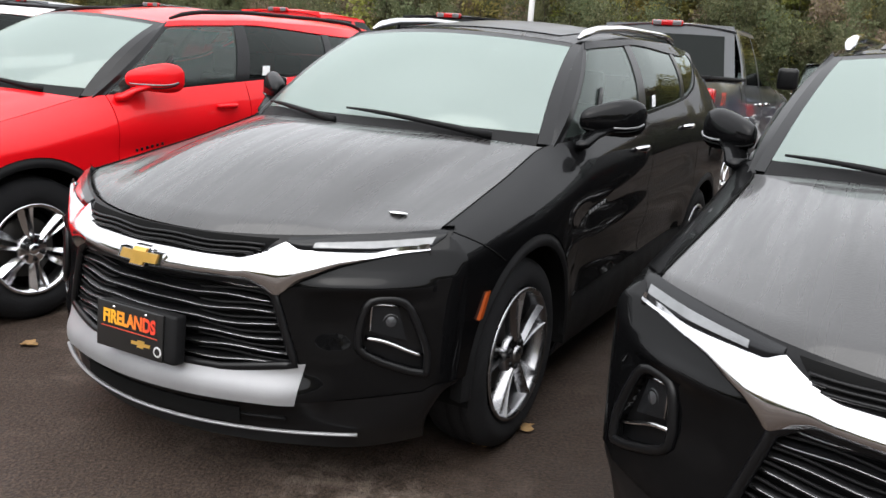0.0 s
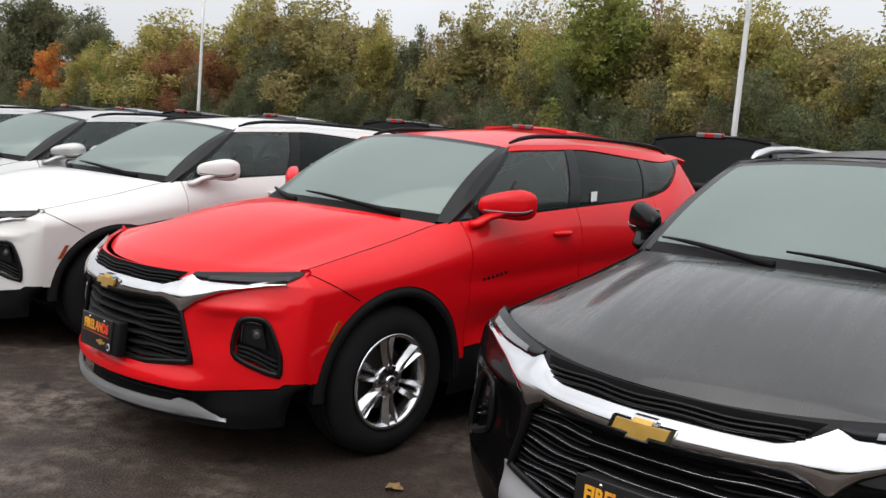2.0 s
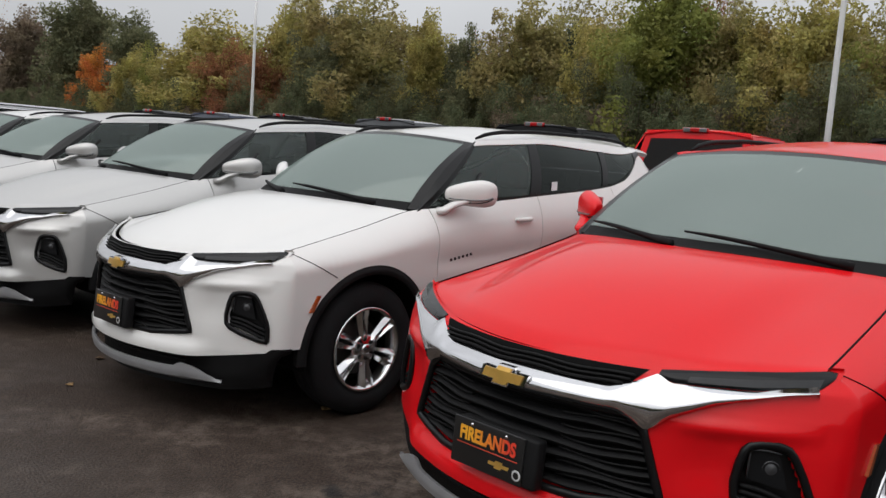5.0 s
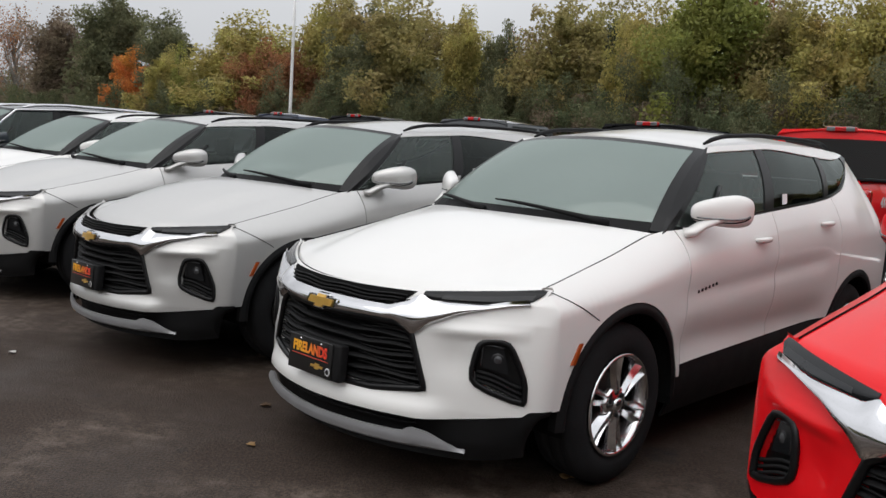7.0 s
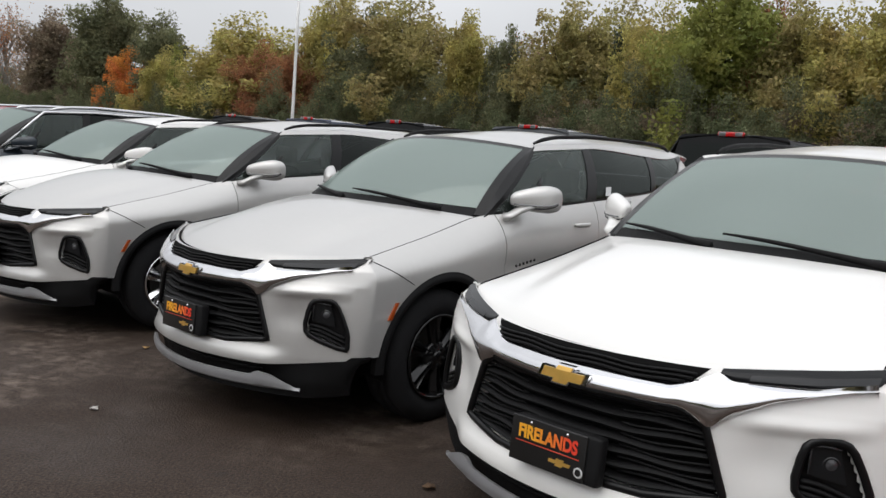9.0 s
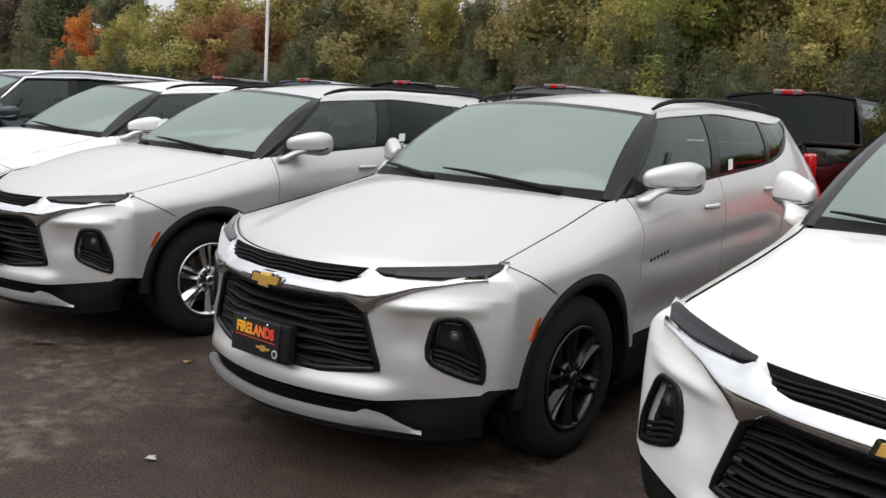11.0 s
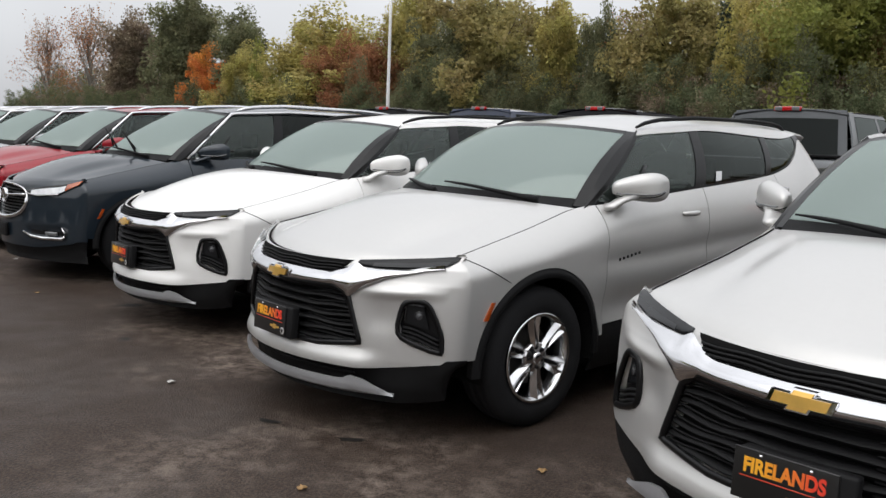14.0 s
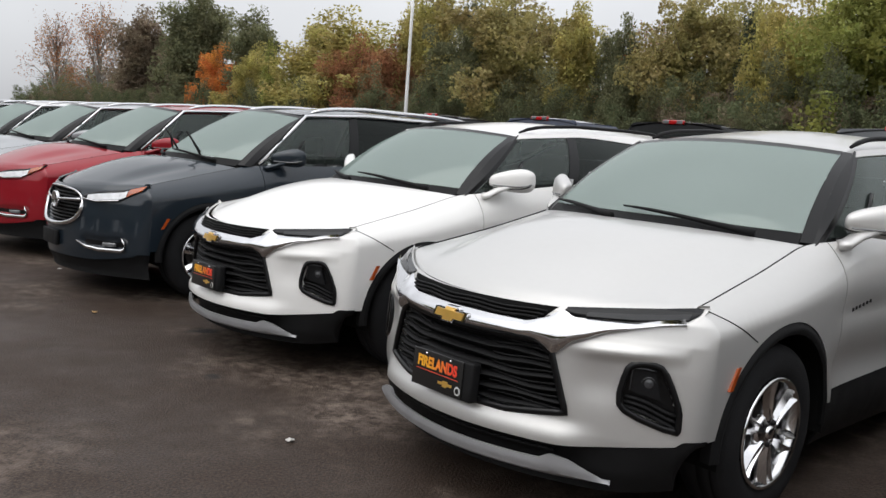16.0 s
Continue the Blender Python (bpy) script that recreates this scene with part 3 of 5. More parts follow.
        for nm, y0, y1, mt in (("a_pillar", 0.44, 0.515, M_GLOSS), ("b_pillar", 1.475, 1.60, M_GLOSS), ("c_pillar", yb_c - 0.03, yb_c + 0.05, M_GLOSS), ("d_pillar", ye - 0.10, ye + 0.04, M_GLOSS if not trim_chrome else paint)):
            panel(nm, gs(0.0), steps(y0, y1, 6), steps(-0.01, 0.99, 14), mt, car, lip=0.03, centre=(0, 1.6, 1.2))
        pane_top = lambda yb: 0.925 - (0.0 if trim_chrome else 0.17 * smooth01((yb - 1.6) / 1.4))
        panel("roof_side", lambda yb, v: S.glassside(yb, pane_top(yb) + (1.0 - pane_top(yb)) * v, sg, 0.004), steps(0.47, ye + 0.04, 34), steps(0, 1, 4), paint, car, lip=0.02, centre=(0, 1.6, 1.2))
        panel("belt_trim", gs(0.004), steps(0.58, ye, 30), [-0.02, 0.02, 0.05], M_CHROME if trim_chrome else M_GLOSS, car, lip=0.02, centre=(0, 1.6, 1.2))
        for nm, y0, y1, mt in (("front_window", 0.515, 1.475, M_WINDOW), ("rear_window", 1.60, yb_c - 0.03, M_PRIVACY), ("quarter_window", yb_c + 0.05, ye - 0.10, M_PRIVACY)):
            panel(nm, lambda yb, v: S.glassside(yb, 0.04 + (pane_top(yb) + 0.01 - 0.04) * v, sg, -0.006), steps(y0, y1, 12), steps(0, 1, 10), mt, car, lip=0, centre=(0, 1.6, 1.2)).visible_shadow = False
        part("window_divider", tube_mesh("window_divider", [S.glassside(0.78, 0.05 + 0.42 * k / 4, sg, 0.002) for k in range(5)], 0.012, M_GLOSS, 6), car)
        if trim_chrome:
            line = [S.glassside(0.52 + (ye - 0.52) * k / 30, 0.965, sg, 0.014) for k in range(31)]
            part("window_chrome", tube_mesh("window_chrome", [S.glassside(0.50, 0.03, sg, 0.012)] + line + [S.glassside(ye, 0.03, sg, 0.012)], 0.019, M_CHROME, 6), car, "bright chrome window surround")
        me_s, f_s = sheet(lambda a, b: S.glassside(1.72 + 0.07 * a, 0.08 + 0.16 * b, sg, 0.001), [0, .5, 1], [0, .5, 1], 0, (0, 1.6, 1.2))
        part("window_sticker", mesh_of("window_sticker", me_s, f_s, M_PAPER), car, "small white paper sticker")
        # roof rail
        y0r, y1r = S.roof_y0 + 0.18, S.roof_y1 - 0.30
        pts = []
        for k in range(25):
            t = k / 24
            y = y0r + (y1r - y0r) * t
            lift = 0.038 * min(1.0, min(t, 1 - t) * 9) ** 0.6 + 0.012
            pts.append((sg * (curve(S.roof_w, y) - 0.055), y, curve(S.roof_z, y) + lift))
        part("roof_rail", tube_mesh("roof_rail", pts, [0.010] + [0.026 if trim_chrome or rich else 0.017] * 23 + [0.010], rails, 8, squash=0.8), car)
        # door mirror
        mirror(car, S, sg, paint, rich)
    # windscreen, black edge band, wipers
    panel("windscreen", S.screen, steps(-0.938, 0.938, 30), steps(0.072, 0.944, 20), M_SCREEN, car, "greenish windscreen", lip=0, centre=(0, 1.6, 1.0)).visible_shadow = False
    for a0, a1 in ((-1.0, -0.94), (0.94, 1.0)):
        panel("windscreen_pillar", S.screen, steps(a0, a1, 4), steps(0, 1, 18), M_GLOSS, car, lip=0.03, centre=(0, 1.6, 1.0))
    panel("header_band", S.screen, steps(-0.937, 0.937, 24), [0.946, 0.97, 1.0], M_GLOSS, car, lip=0.02, centre=(0, 1.6, 1.0))
    panel("cowl", S.screen, steps(-0.937, 0.937, 24), [-0.02, 0.03, 0.07], M_PLASTIC, car, "black plastic cowl", lip=0.02, centre=(0, 1.6, 1.0))
    cam_v, cam_f = sheet(lambda a, b: tuple(Vector(S.screen(-0.01 + 0.085 * a * (0.6 + 0.5 * b), 0.83 + 0.11 * b)) + Vector((0, 0.014, -0.014))), steps(-1, 1, 6), steps(0, 1, 4), 0.03, (0, 1.6, 1.0))
    part("mirror_housing", mesh_of("mirror_housing", cam_v, cam_f, M_PLASTIC), car)
    for x0, x1, up in ((-0.08, -0.70, 0.085), (0.60, -0.06, 0.095)):
        arm = []
        for k in range(10):
            t = k / 9
            p = Vector(S.screen((x0 + (x1 - x0) * t) / S.scr_w0, up * math.sin(t * 1.45)))
            arm.append(p + Vector((0, -0.022, 0.018)))
        wp = part("wiper", tube_mesh("wiper", arm, [.019, .017, .015, .013, .011, .011, .010, .009, .007, .005], M_PLASTIC, 6), car)
    # roof
    panel("roof", S.roof, steps(-1, 1, 28), steps(0, 1, 36), paint, car, lip=0.03, centre=(0, 1.6, 0.8))
    if not trim_chrome:
        def spoiler(a, b):
            p = Vector(S.roof(a, 0.94)).lerp(Vector(S.roof(a, 1.0)), b / 0.4 if b < 0.4 else 1.0)
            k = max(0.0, b - 0.4) / 0.6
            return (p.x * (1 - 0.02 * k), p.y + 0.15 * k, p.z + 0.004 - 0.012 * k)
        panel("roof_spoiler", spoiler, steps(-1.0, 1.0, 24), steps(0, 1, 8), paint, car, "painted roof spoiler", lip=0.035, centre=(0, 1.6, 0.8))
    if rich:
        panel("sunroof", lambda a, b: tuple(Vector(S.roof(a, b)) + Vector((0, 0, 0.004))), steps(-0.74, 0.74, 14), steps(0.08, 0.62, 14), M_GLOSS, car, "gloss black glass sunroof", lip=0.006, centre=(0, 1.6, 0.8))
    # tail
    yb0 = S.roof_y1
    def tailgate(a, b):
        z = 0.46 + (S.top(S.rear - 0.45) - 0.46) * b
        w = S.side(S.rear - 0.40, max(z, 0.5)) * (1 - 0.02 * b)
        y = S.rear - 0.10 * a * a * 2.2 - 0.16 * b ** 3 - 0.30 * max(0, abs(a) - 0.8) / 0.2
        return (a * w, y, z)
    panel("tailgate", tailgate, steps(-1, 1, 30), steps(0, 1, 16), paint, car, lip=0.02)
    panel("rear_bumper", lambda a, b: (a * 0.92, S.rear + 0.02 - 0.22 * a * a - 0.30 * max(0, abs(a) - 0.8) / 0.2, 0.24 + 0.26 * b), steps(-1, 1, 24), steps(0, 1, 5), M_PLASTIC, car, "black lower rear bumper", lip=0.03)
    def hatch(a, b):
        z0 = S.top(S.rear - 0.45)
        p0 = Vector((a * 0.70, S.rear - 0.24 - 0.20 * a * a, z0))
        p1 = Vector((a * curve(S.roof_w, yb0) * 0.98, yb0 - 0.08 - 0.10 * a * a, curve(S.roof_z, yb0) + S.crown * (1 - a * a) - 0.02))
        p = p0.lerp(p1, b)
        return (p.x, p.y, p.z)
    panel("hatch_glass", hatch, steps(-1, 1, 16), steps(0, 1, 8), M_PRIVACY, car, lip=0)
    for sg in (1, -1):
        tl = lambda a, b: (lambda z, y: (sg * (S.side(y, z) + 0.008), y, z))((1.10 if not trim_chrome else S.top(3.3) - 0.17) + 0.10 * b, S.rear - 0.62 + 0.23 * a)
        panel("tail_lamp", tl, steps(0, 1, 8), steps(0, 1, 4), M_REDLENS, car, "red tail lamp")
        q = lambda a, b: tuple(Vector(S.glassside(ye + 0.02, b, sg, 0)).lerp(Vector(hatch(sg * 1.0, b)), a))
        panel("rear_pillar", q, steps(0, 1, 6), steps(0, 1, 8), M_GLOSS, car, lip=0.02, centre=(0, 1.6, 1.0))
    # cabin
    cabin(car, S)
    return car


def mirror(car, S, sg, paint, rich):
    """Door mirror: painted cap, black lower shell, arm, signal strip and mirror glass."""
    cx, cy, cz = 0.962, 0.765, 1.275
    def shell(u, v, grow=0.0):
        th, ph = math.pi * (u - 0.5), 2 * math.pi * v
        w, d, h = 0.120 + grow, 0.085 + grow, 0.086 + grow
        sgn = lambda q, e: math.copysign(abs(q) ** e, q)
        ct, st = math.cos(th), math.sin(th)
        x = w * sgn(st, 0.62)
        f = smooth01((x / w + 1) / 1.5)
        y = d * sgn(ct, 0.62) * sgn(math.cos(ph), 0.85)
        z = h * sgn(ct, 0.55) * sgn(math.sin(ph), 0.85 if math.sin(ph) > 0 else 0.7) * (0.70 + 0.30 * f)
        if y > 0:
            y *= 0.42
        return (sg * (cx + x), cy + y + 0.085 * x / w, cz + z - 0.014 * (1 - f))
    v, f = sheet(shell, steps(0, 1, 18), steps(0, 1, 24), 0, (sg * cx, cy, cz))
    cap = part("door_mirror", mesh_of("mirror_cap", v, f, paint), car)
    part("signal_strip", tube_mesh("signal_strip", [shell(u, 0.545 + 0.02 * u, 0.001) for u in steps(0.52 if rich else 0.34, 0.93, 14)], 0.0050, M_LAMPGREY, 6), cap, "thin signal strip")
    part("mirror_base", tube_mesh("mirror_base", [shell(u, 0.60, -0.001) for u in steps(0.10, 0.94, 14)], 0.0042, M_PLASTIC, 6), cap, "black joint under the mirror cap")
    part("mirror_glass", box_mesh("mirror_glass", (0.17, 0.004, 0.11), M_CHROME, 0.0015, (sg * cx, cy + 0.046, cz), 2, (0, 0, sg * 36)), cap, "mirror glass")
    arm = [(sg * 0.850, 0.585, S.top(0.6) - 0.022), (sg * 0.880, 0.605, S.top(0.6) - 0.014), (sg * 0.905, 0.655, cz - 0.078), (sg * 0.950, 0.735, cz - 0.045)]
    part("mirror_arm", tube_mesh("mirror_arm", arm, [0.066, 0.060, 0.050, 0.052], paint, 12, squash=0.42), cap)


def cabin(car, S):
    """Dashboard, steering wheel and seats, seen through the glass."""
    part("dashboard", box_mesh("dashboard", (1.40, 0.55, 0.22), M_DASH, 0.07, (0, 0.72, S.cowl_z - 0.135), 3), car)
    part("cabin_floor", box_mesh("cabin_floor", (1.44, 2.9, 0.10), M_DASH, 0.02, (0, 2.0, 0.42)), car)
    ring = [(0.37 + 0.185 * math.cos(t), 1.02 + 0.07 * math.sin(t), 1.02 + 0.172 * math.sin(t)) for t in [2 * math.pi * k / 24 for k in range(24)]]
    part("steering_wheel", tube_mesh("steering_wheel", ring, 0.015, M_DASH, 8, True), car)
    for x in (-0.37, 0.37):
        seat = part("front_seat", box_mesh("front_seat", (0.50, 0.52, 0.16), M_SEAT, 0.06, (x, 1.48, 0.66), 3), car)
        part("backrest", box_mesh("backrest", (0.49, 0.15, 0.62), M_SEAT, 0.06, (x, 1.80, 0.98), 3, (-14, 0, 0), 0.86), seat)
        part("headrest", box_mesh("headrest", (0.27, 0.10, 0.19), M_SEAT, 0.045, (x, 1.90, 1.38), 3), seat)
    bench = part("rear_bench", box_mesh("rear_bench", (1.30, 0.50, 0.18), M_SEAT, 0.06, (0, 2.55, 0.68), 3), car)
    part("bench_back", box_mesh("bench_back", (1.30, 0.16, 0.60), M_SEAT, 0.06, (0, 2.85, 1.00), 3, (-16, 0, 0)), bench)
    for x in (-0.42, 0.0, 0.42):
        part("headrest", box_mesh("headrest", (0.25, 0.09, 0.15), M_SEAT, 0.04, (x, 2.93, 1.36), 3), bench)


def cross_emblem(parent, S, x, z, w, off, inner, edge, name="emblem"):
    """A plain gold cross-shaped emblem with a bright edge."""
    def outline(k):
        a, b = w * k, w * 0.34 * k
        return [(-a, -b * .55), (-a * .36, -b * .55), (-a * .42, -b), (a * .26, -b), (a * .33, -b * .55), (a * .90, -b * .55), (a, b * .55), (a * .36, b * .55), (a * .42, b), (-a * .26, b), (-a * .33, b * .55), (-a * .90, b * .55)]
    def solid(pts, o0, o1, mat, nm):
        n = len(pts)
        v = [S.face(x + px, z + pz, o1) for px, pz in pts] + [S.face(x + px, z + pz, o0) for px, pz in pts]
        f = [tuple(range(n))] + [(i, i + n, (i + 1) % n + n, (i + 1) % n) for i in range(n)]
        return mesh_of(nm, v, f, mat, False)
    e = part(name, solid(outline(1.0), off - 0.02, off, edge, "emblem_edge"), parent, "bright-edged emblem")
    part("emblem_face", solid(outline(0.84), off - 0.01, off + 0.004, inner, "emblem_face"), e, "gold emblem face")


def dealer_plate(parent, S, x, z):
    """Black dealer plate on a bracket, with a word, a rule, a small emblem and a round badge."""
    y = S.nose(0, z) - 0.048
    turn = pose(x, y, z, 90 - 3, 0, 0)
    br = part("plate_bracket", box_mesh("plate_bracket", (0.345, 0.165, 0.05), M_PLASTIC, 0.012, (0.018, 0, -0.022)), parent, "black plastic plate bracket")
    br.matrix_basis = turn
    pl = part("dealer_plate", box_mesh("dealer_plate", (0.310, 0.158, 0.008), M_PLATE, 0.003, (-0.012, 0, 0.007)), parent, "black dealer plate with orange letters")
    pl.matrix_basis = turn
    t = part("letters", text_mesh("letters", "FIRELANDS", 0.062, M_LETTER, 0.80), pl, "orange to red letters")
    t.matrix_basis = pose(-0.012, 0.028, 0.0125)
    part("rule", box_mesh("rule", (0.265, 0.004, 0.001), M_RULE, 0, (-0.012, -0.006, 0.0118)), pl, "thin red rule")
    v = [(-.045, -.006, 0), (-.014, -.006, 0), (-.018, -.013, 0), (.012, -.013, 0), (.016, -.006, 0), (.042, -.006, 0), (.046, .006, 0), (.016, .006, 0), (.020, .013, 0), (-.012, .013, 0), (-.016, .006, 0), (-.042, .006, 0)]
    b = part("small_emblem", mesh_of("small_emblem", v, [tuple(range(12))], M_GOLD, False), pl)
    b.matrix_basis = pose(0.045, -0.037, 0.0125)
    c = part("round_badge", lathe_mesh("round_badge", [(0.0, 0.0), (0.012, 0.0), (0.013, 0.001), (0.017, 0.001), (0.018, 0.0)], M_WHITEINK, 20), pl)
    c.matrix_basis = pose(0.122, -0.047, 0.0115, 0, -90, 0)
    part("badge_centre", lathe_mesh("badge_centre", [(0.0, 0.0018), (0.0115, 0.0018)], M_PLATE, 16), c)
    for sx_ in (-0.085, 0.065):
        s = part("plate_screw", lathe_mesh("plate_screw", [(0.0, 0.004), (0.004, 0.004), (0.006, 0.0)], M_CHROME, 10), pl)
        s.matrix_basis = pose(sx_, 0.064, 0.011, 0, -90, 0)


GRILLE = [(-0.53, 0.495), (-0.30, 0.462), (0.30, 0.462), (0.53, 0.495), (0.455, 0.715), (0.40, 0.755), (0.0, 0.752), (-0.40, 0.755), (-0.455, 0.715)]
FOG = [(0.690, 0.545), (0.915, 0.462), (0.822, 0.726), (0.712, 0.722)]


def rounded(poly, cut=0.16, rounds=2):
    """Cut the corners of an outline into arcs."""
    for _ in range(rounds):
        out = []
        for (x0, z0), (x1, z1) in zip(poly, poly[1:] + poly[:1]):
            out += [(x0 + (x1 - x0) * cut, z0 + (z1 - z0) * cut), (x1 + (x0 - x1) * cut, z1 + (z0 - z1) * cut)]
        poly, cut = out, 0.25
    return poly


FOG_EDGE = rounded(FOG)


def chin(x, z):
    """The ledge under the grille stands forward and faces up."""
    return 0.032 * smooth01((0.478 - z) / 0.095) * (1 - smooth01((abs(x) - 0.50) / 0.18))


def midsize_front(car, S, paint, rich):
    low = lambda u: 0.372 + 0.075 * smooth01((abs(u) - 0.55) / 0.7)
    lip = lambda u: S.lip_z - 0.012 + 0.058 * min(abs(u), 1.0) ** 2 if abs(u) < 1 else S.lip_z + 0.046 + (S.top(S.flank) - S.lip_z - 0.046) * (abs(u) - 1)
    def fascia(u, v):
        z = low(u) + (lip(u) - low(u)) * v
        x = abs(u) * S.corner
        d = 0.050 * smooth01(inside([(a, b) for a, b in GRILLE][::-1], u * S.corner, z) / 0.012 + 0.2)
        if abs(u) <= 1.25:
            d = max(d, 0.035 * smooth01(inside(FOG_EDGE[::-1], x, z) / 0.012 + 0.2))
        # sculpted cheek above the lamp pocket
        d -= 0.020 * math.exp(-((z - 0.752 - 0.05 * (x - 0.6)) / 0.030) ** 2) * smooth01((x - 0.46) / 0.18) * (1 - smooth01((x - 0.72) / 0.22))
        d += 0.014 * math.exp(-((z - 0.63) / 0.08) ** 2) * smooth01((x - 0.50) / 0.12) * (1 - smooth01((x - 0.64) / 0.12))
        d -= chin(u * S.corner, z)
        return S.front(u, z, -d)
    us = steps(-2, -1, 18)[:-1] + steps(-1, 1, 170) + steps(1, 2, 18)[1:]
    panel("front_bumper", fascia, us, steps(0, 1, 76), paint, car)
    # lower black fascia with an intake
    bot = lambda u: S.bottom + 0.19 * smooth01((abs(u) - 0.72) / 1.1)
    lo = lambda u, v: S.front(u, bot(u) + (low(u) - 0.006 - bot(u)) * v, -0.004 - 0.07 * (1 - v) ** 2 * smooth01((abs(u) - 0.7) / 0.5) - 0.035 * math.sin(math.pi * v) * (1 if abs(u) < 0.6 else max(0, 1 - (abs(u) - 0.6) * 5)))
    panel("lower_fascia", lo, steps(-2, 2, 60), steps(0, 1, 10), M_PLASTIC if not rich else M_GLOSS, car, "black lower bumper", lip=0.03)
    zh = ((0, .45, .485, .56, .69), (.302, .306, .330, .318, .258))
    zl = ((0, .50, .69), (.240, .243, .250))
    if rich:
        panel("skid_plate", lambda x, v: S.face(x * (0.955 + 0.045 * v), 0.365 + (0.462 + 0.03 * (x / .5) ** 2 - 0.365) * v, 0.006 + chin(x, 0.365 + (0.462 + 0.03 * (x / .5) ** 2 - 0.365) * v)), steps(-0.56, 0.56, 50), steps(0, 1, 12), M_SATIN, car, "satin silver bumper strip")
        part("lower_chrome", tube_mesh("lower_chrome", [S.front(u, 0.258 + 0.01 * u * u, 0.010) for u in steps(-0.80, 0.80, 50)], 0.009, M_SATIN, 6, squash=0.6), car, "thin satin strip along the lower lip")
        panel("intake_mesh", lambda x, v: S.face(x, 0.275 + 0.055 * v, 0.008), steps(-0.36, 0.36, 24), steps(0, 1, 3), M_SHADOWBLACK, car)
    else:
        panel("skid_plate", lambda x, v: S.face(x, curve(zl, abs(x)) + (curve(zh, abs(x)) - curve(zl, abs(x))) * v, 0.028 + 0.014 * (1 - v) * smooth01(v * 6)), steps(-0.69, 0.69, 70), steps(0, 1, 6), M_SATIN, car, "satin grey skid plate", lip=0.015)
    for zz in ((0.335, 0.352) if not rich else (0.30,)):
        part("intake_bar", tube_mesh("intake_bar", [S.face(x, zz, -0.012) for x in steps(-0.5, 0.5, 24)], 0.006, M_PLASTIC, 6), car)
    # grille: dark backing, wavy bars, frame
    back = lambda x, v: (lambda zb, zt: S.face(x, zb + (zt - zb) * v, -0.046))(0.462 + 0.033 * smooth01((abs(x) - .3) / .23), 0.752 - 0.01 * smooth01((abs(x) - .38) / .08))
    grille = panel("grille", back, steps(-0.52, 0.52, 40), steps(0, 1, 8), M_SHADOWBLACK, car, "black grille with wavy bars", lip=0)
    rows = 7
    for i in range(rows):
        z0 = 0.487 + (0.735 - 0.487) * i / (rows - 1)
        w = 0.525 - 0.07 * i / (rows - 1)
        wave = lambda x, k=i: 0.0050 * math.sin(abs(x) * 19 + k * 1.7) * smooth01(abs(x) / 0.3)
        bar = lambda x, v, z0=z0, wave=wave: S.face(x, z0 + wave(x) + 0.029 * (v - 0.5), -0.042 + 0.036 * math.sin(math.pi * v) ** 0.6)
        panel("grille_bar", bar, steps(-w, w, 56), steps(0, 1, 6), M_GLOSS if rich else M_PLASTIC, grille, lip=0)
        if rich:
            part("bar_edge", tube_mesh("bar_edge", [S.face(x, z0 + wave(x) + 0.004, -0.004) for x in steps(-w + .02, w - .02, 56)], 0.0022, M_GREYALLOY, 5), grille, "thin chrome bar edge")
        if i < rows - 1:
            for sg in (1, -1):
                fine = [S.face(sg * (0.20 + (w - 0.21) * t), z0 + 0.021 + 0.006 * math.sin(t * 5.0 + i), -0.012 - 0.012 * (1 - t)) for t in steps(0, 1, 18)]
                part("grille_fin", tube_mesh("grille_fin", fine, 0.0045, M_PLASTIC, 5), grille)
    ring = []
    for (x0, z0), (x1, z1) in zip(GRILLE, GRILLE[1:] + GRILLE[:1]):
        for t in steps(0, 1, 10)[:-1]:
            ring.append(S.face(x0 + (x1 - x0) * t, z0 + (z1 - z0) * t, 0.001))
    part("grille_frame", tube_mesh("grille_frame", ring, 0.015, M_GLOSS, 8, True, 0.8, (0, 1, 0)), grille)
    # upper slot
    slot = lambda x, v: S.face(x, 0.826 + (0.884 - 0.826 + 0.004 * (x / .4) ** 2) * v, 0.003)
    panel("upper_grille", lambda a, v: slot(a * (0.375 + 0.055 * v), v), steps(-1, 1, 40), steps(0, 1, 6), M_SHADOWBLACK, car, "narrow black upper grille")
    for zz, hw in ((0.838, 0.37), (0.852, 0.39), (0.866, 0.40)):
        part("upper_bar", tube_mesh("upper_bar", [S.face(x, zz + 0.003 * math.sin(x * 22), 0.010) for x in steps(-hw, hw, 40)], 0.0048, M_GLOSS if rich else M_PLASTIC, 6), car)
    # chrome bar that runs into wings under the lamps
    ch = ((0, .33, .41, .458, .50, .70, .845), (.828, .828, .854, .884, .861, .870, .888))
    cl = ((0, .37, .43, .462, .52, .62, .78, .845), (.752, .760, .736, .716, .766, .820, .870, .884))
    wing = lambda x, v: S.face(x, curve(cl, abs(x)) + (curve(ch, abs(x)) - curve(cl, abs(x))) * v, 0.006 + (0.034 - 0.018 * smooth01((abs(x) - .48) / .3)) * (1 - ((v - 0.36) / (0.64 if v > 0.36 else 0.44)) ** 2))
    panel("chrome_bar", wing, steps(-0.845, 0.845, 130), steps(0, 1, 10), M_CHROME, car, "bright chrome bar and wings", lip=0.02)
    cross_emblem(car, S, -0.004, 0.790, 0.098, 0.050, M_GOLD, M_CHROME)
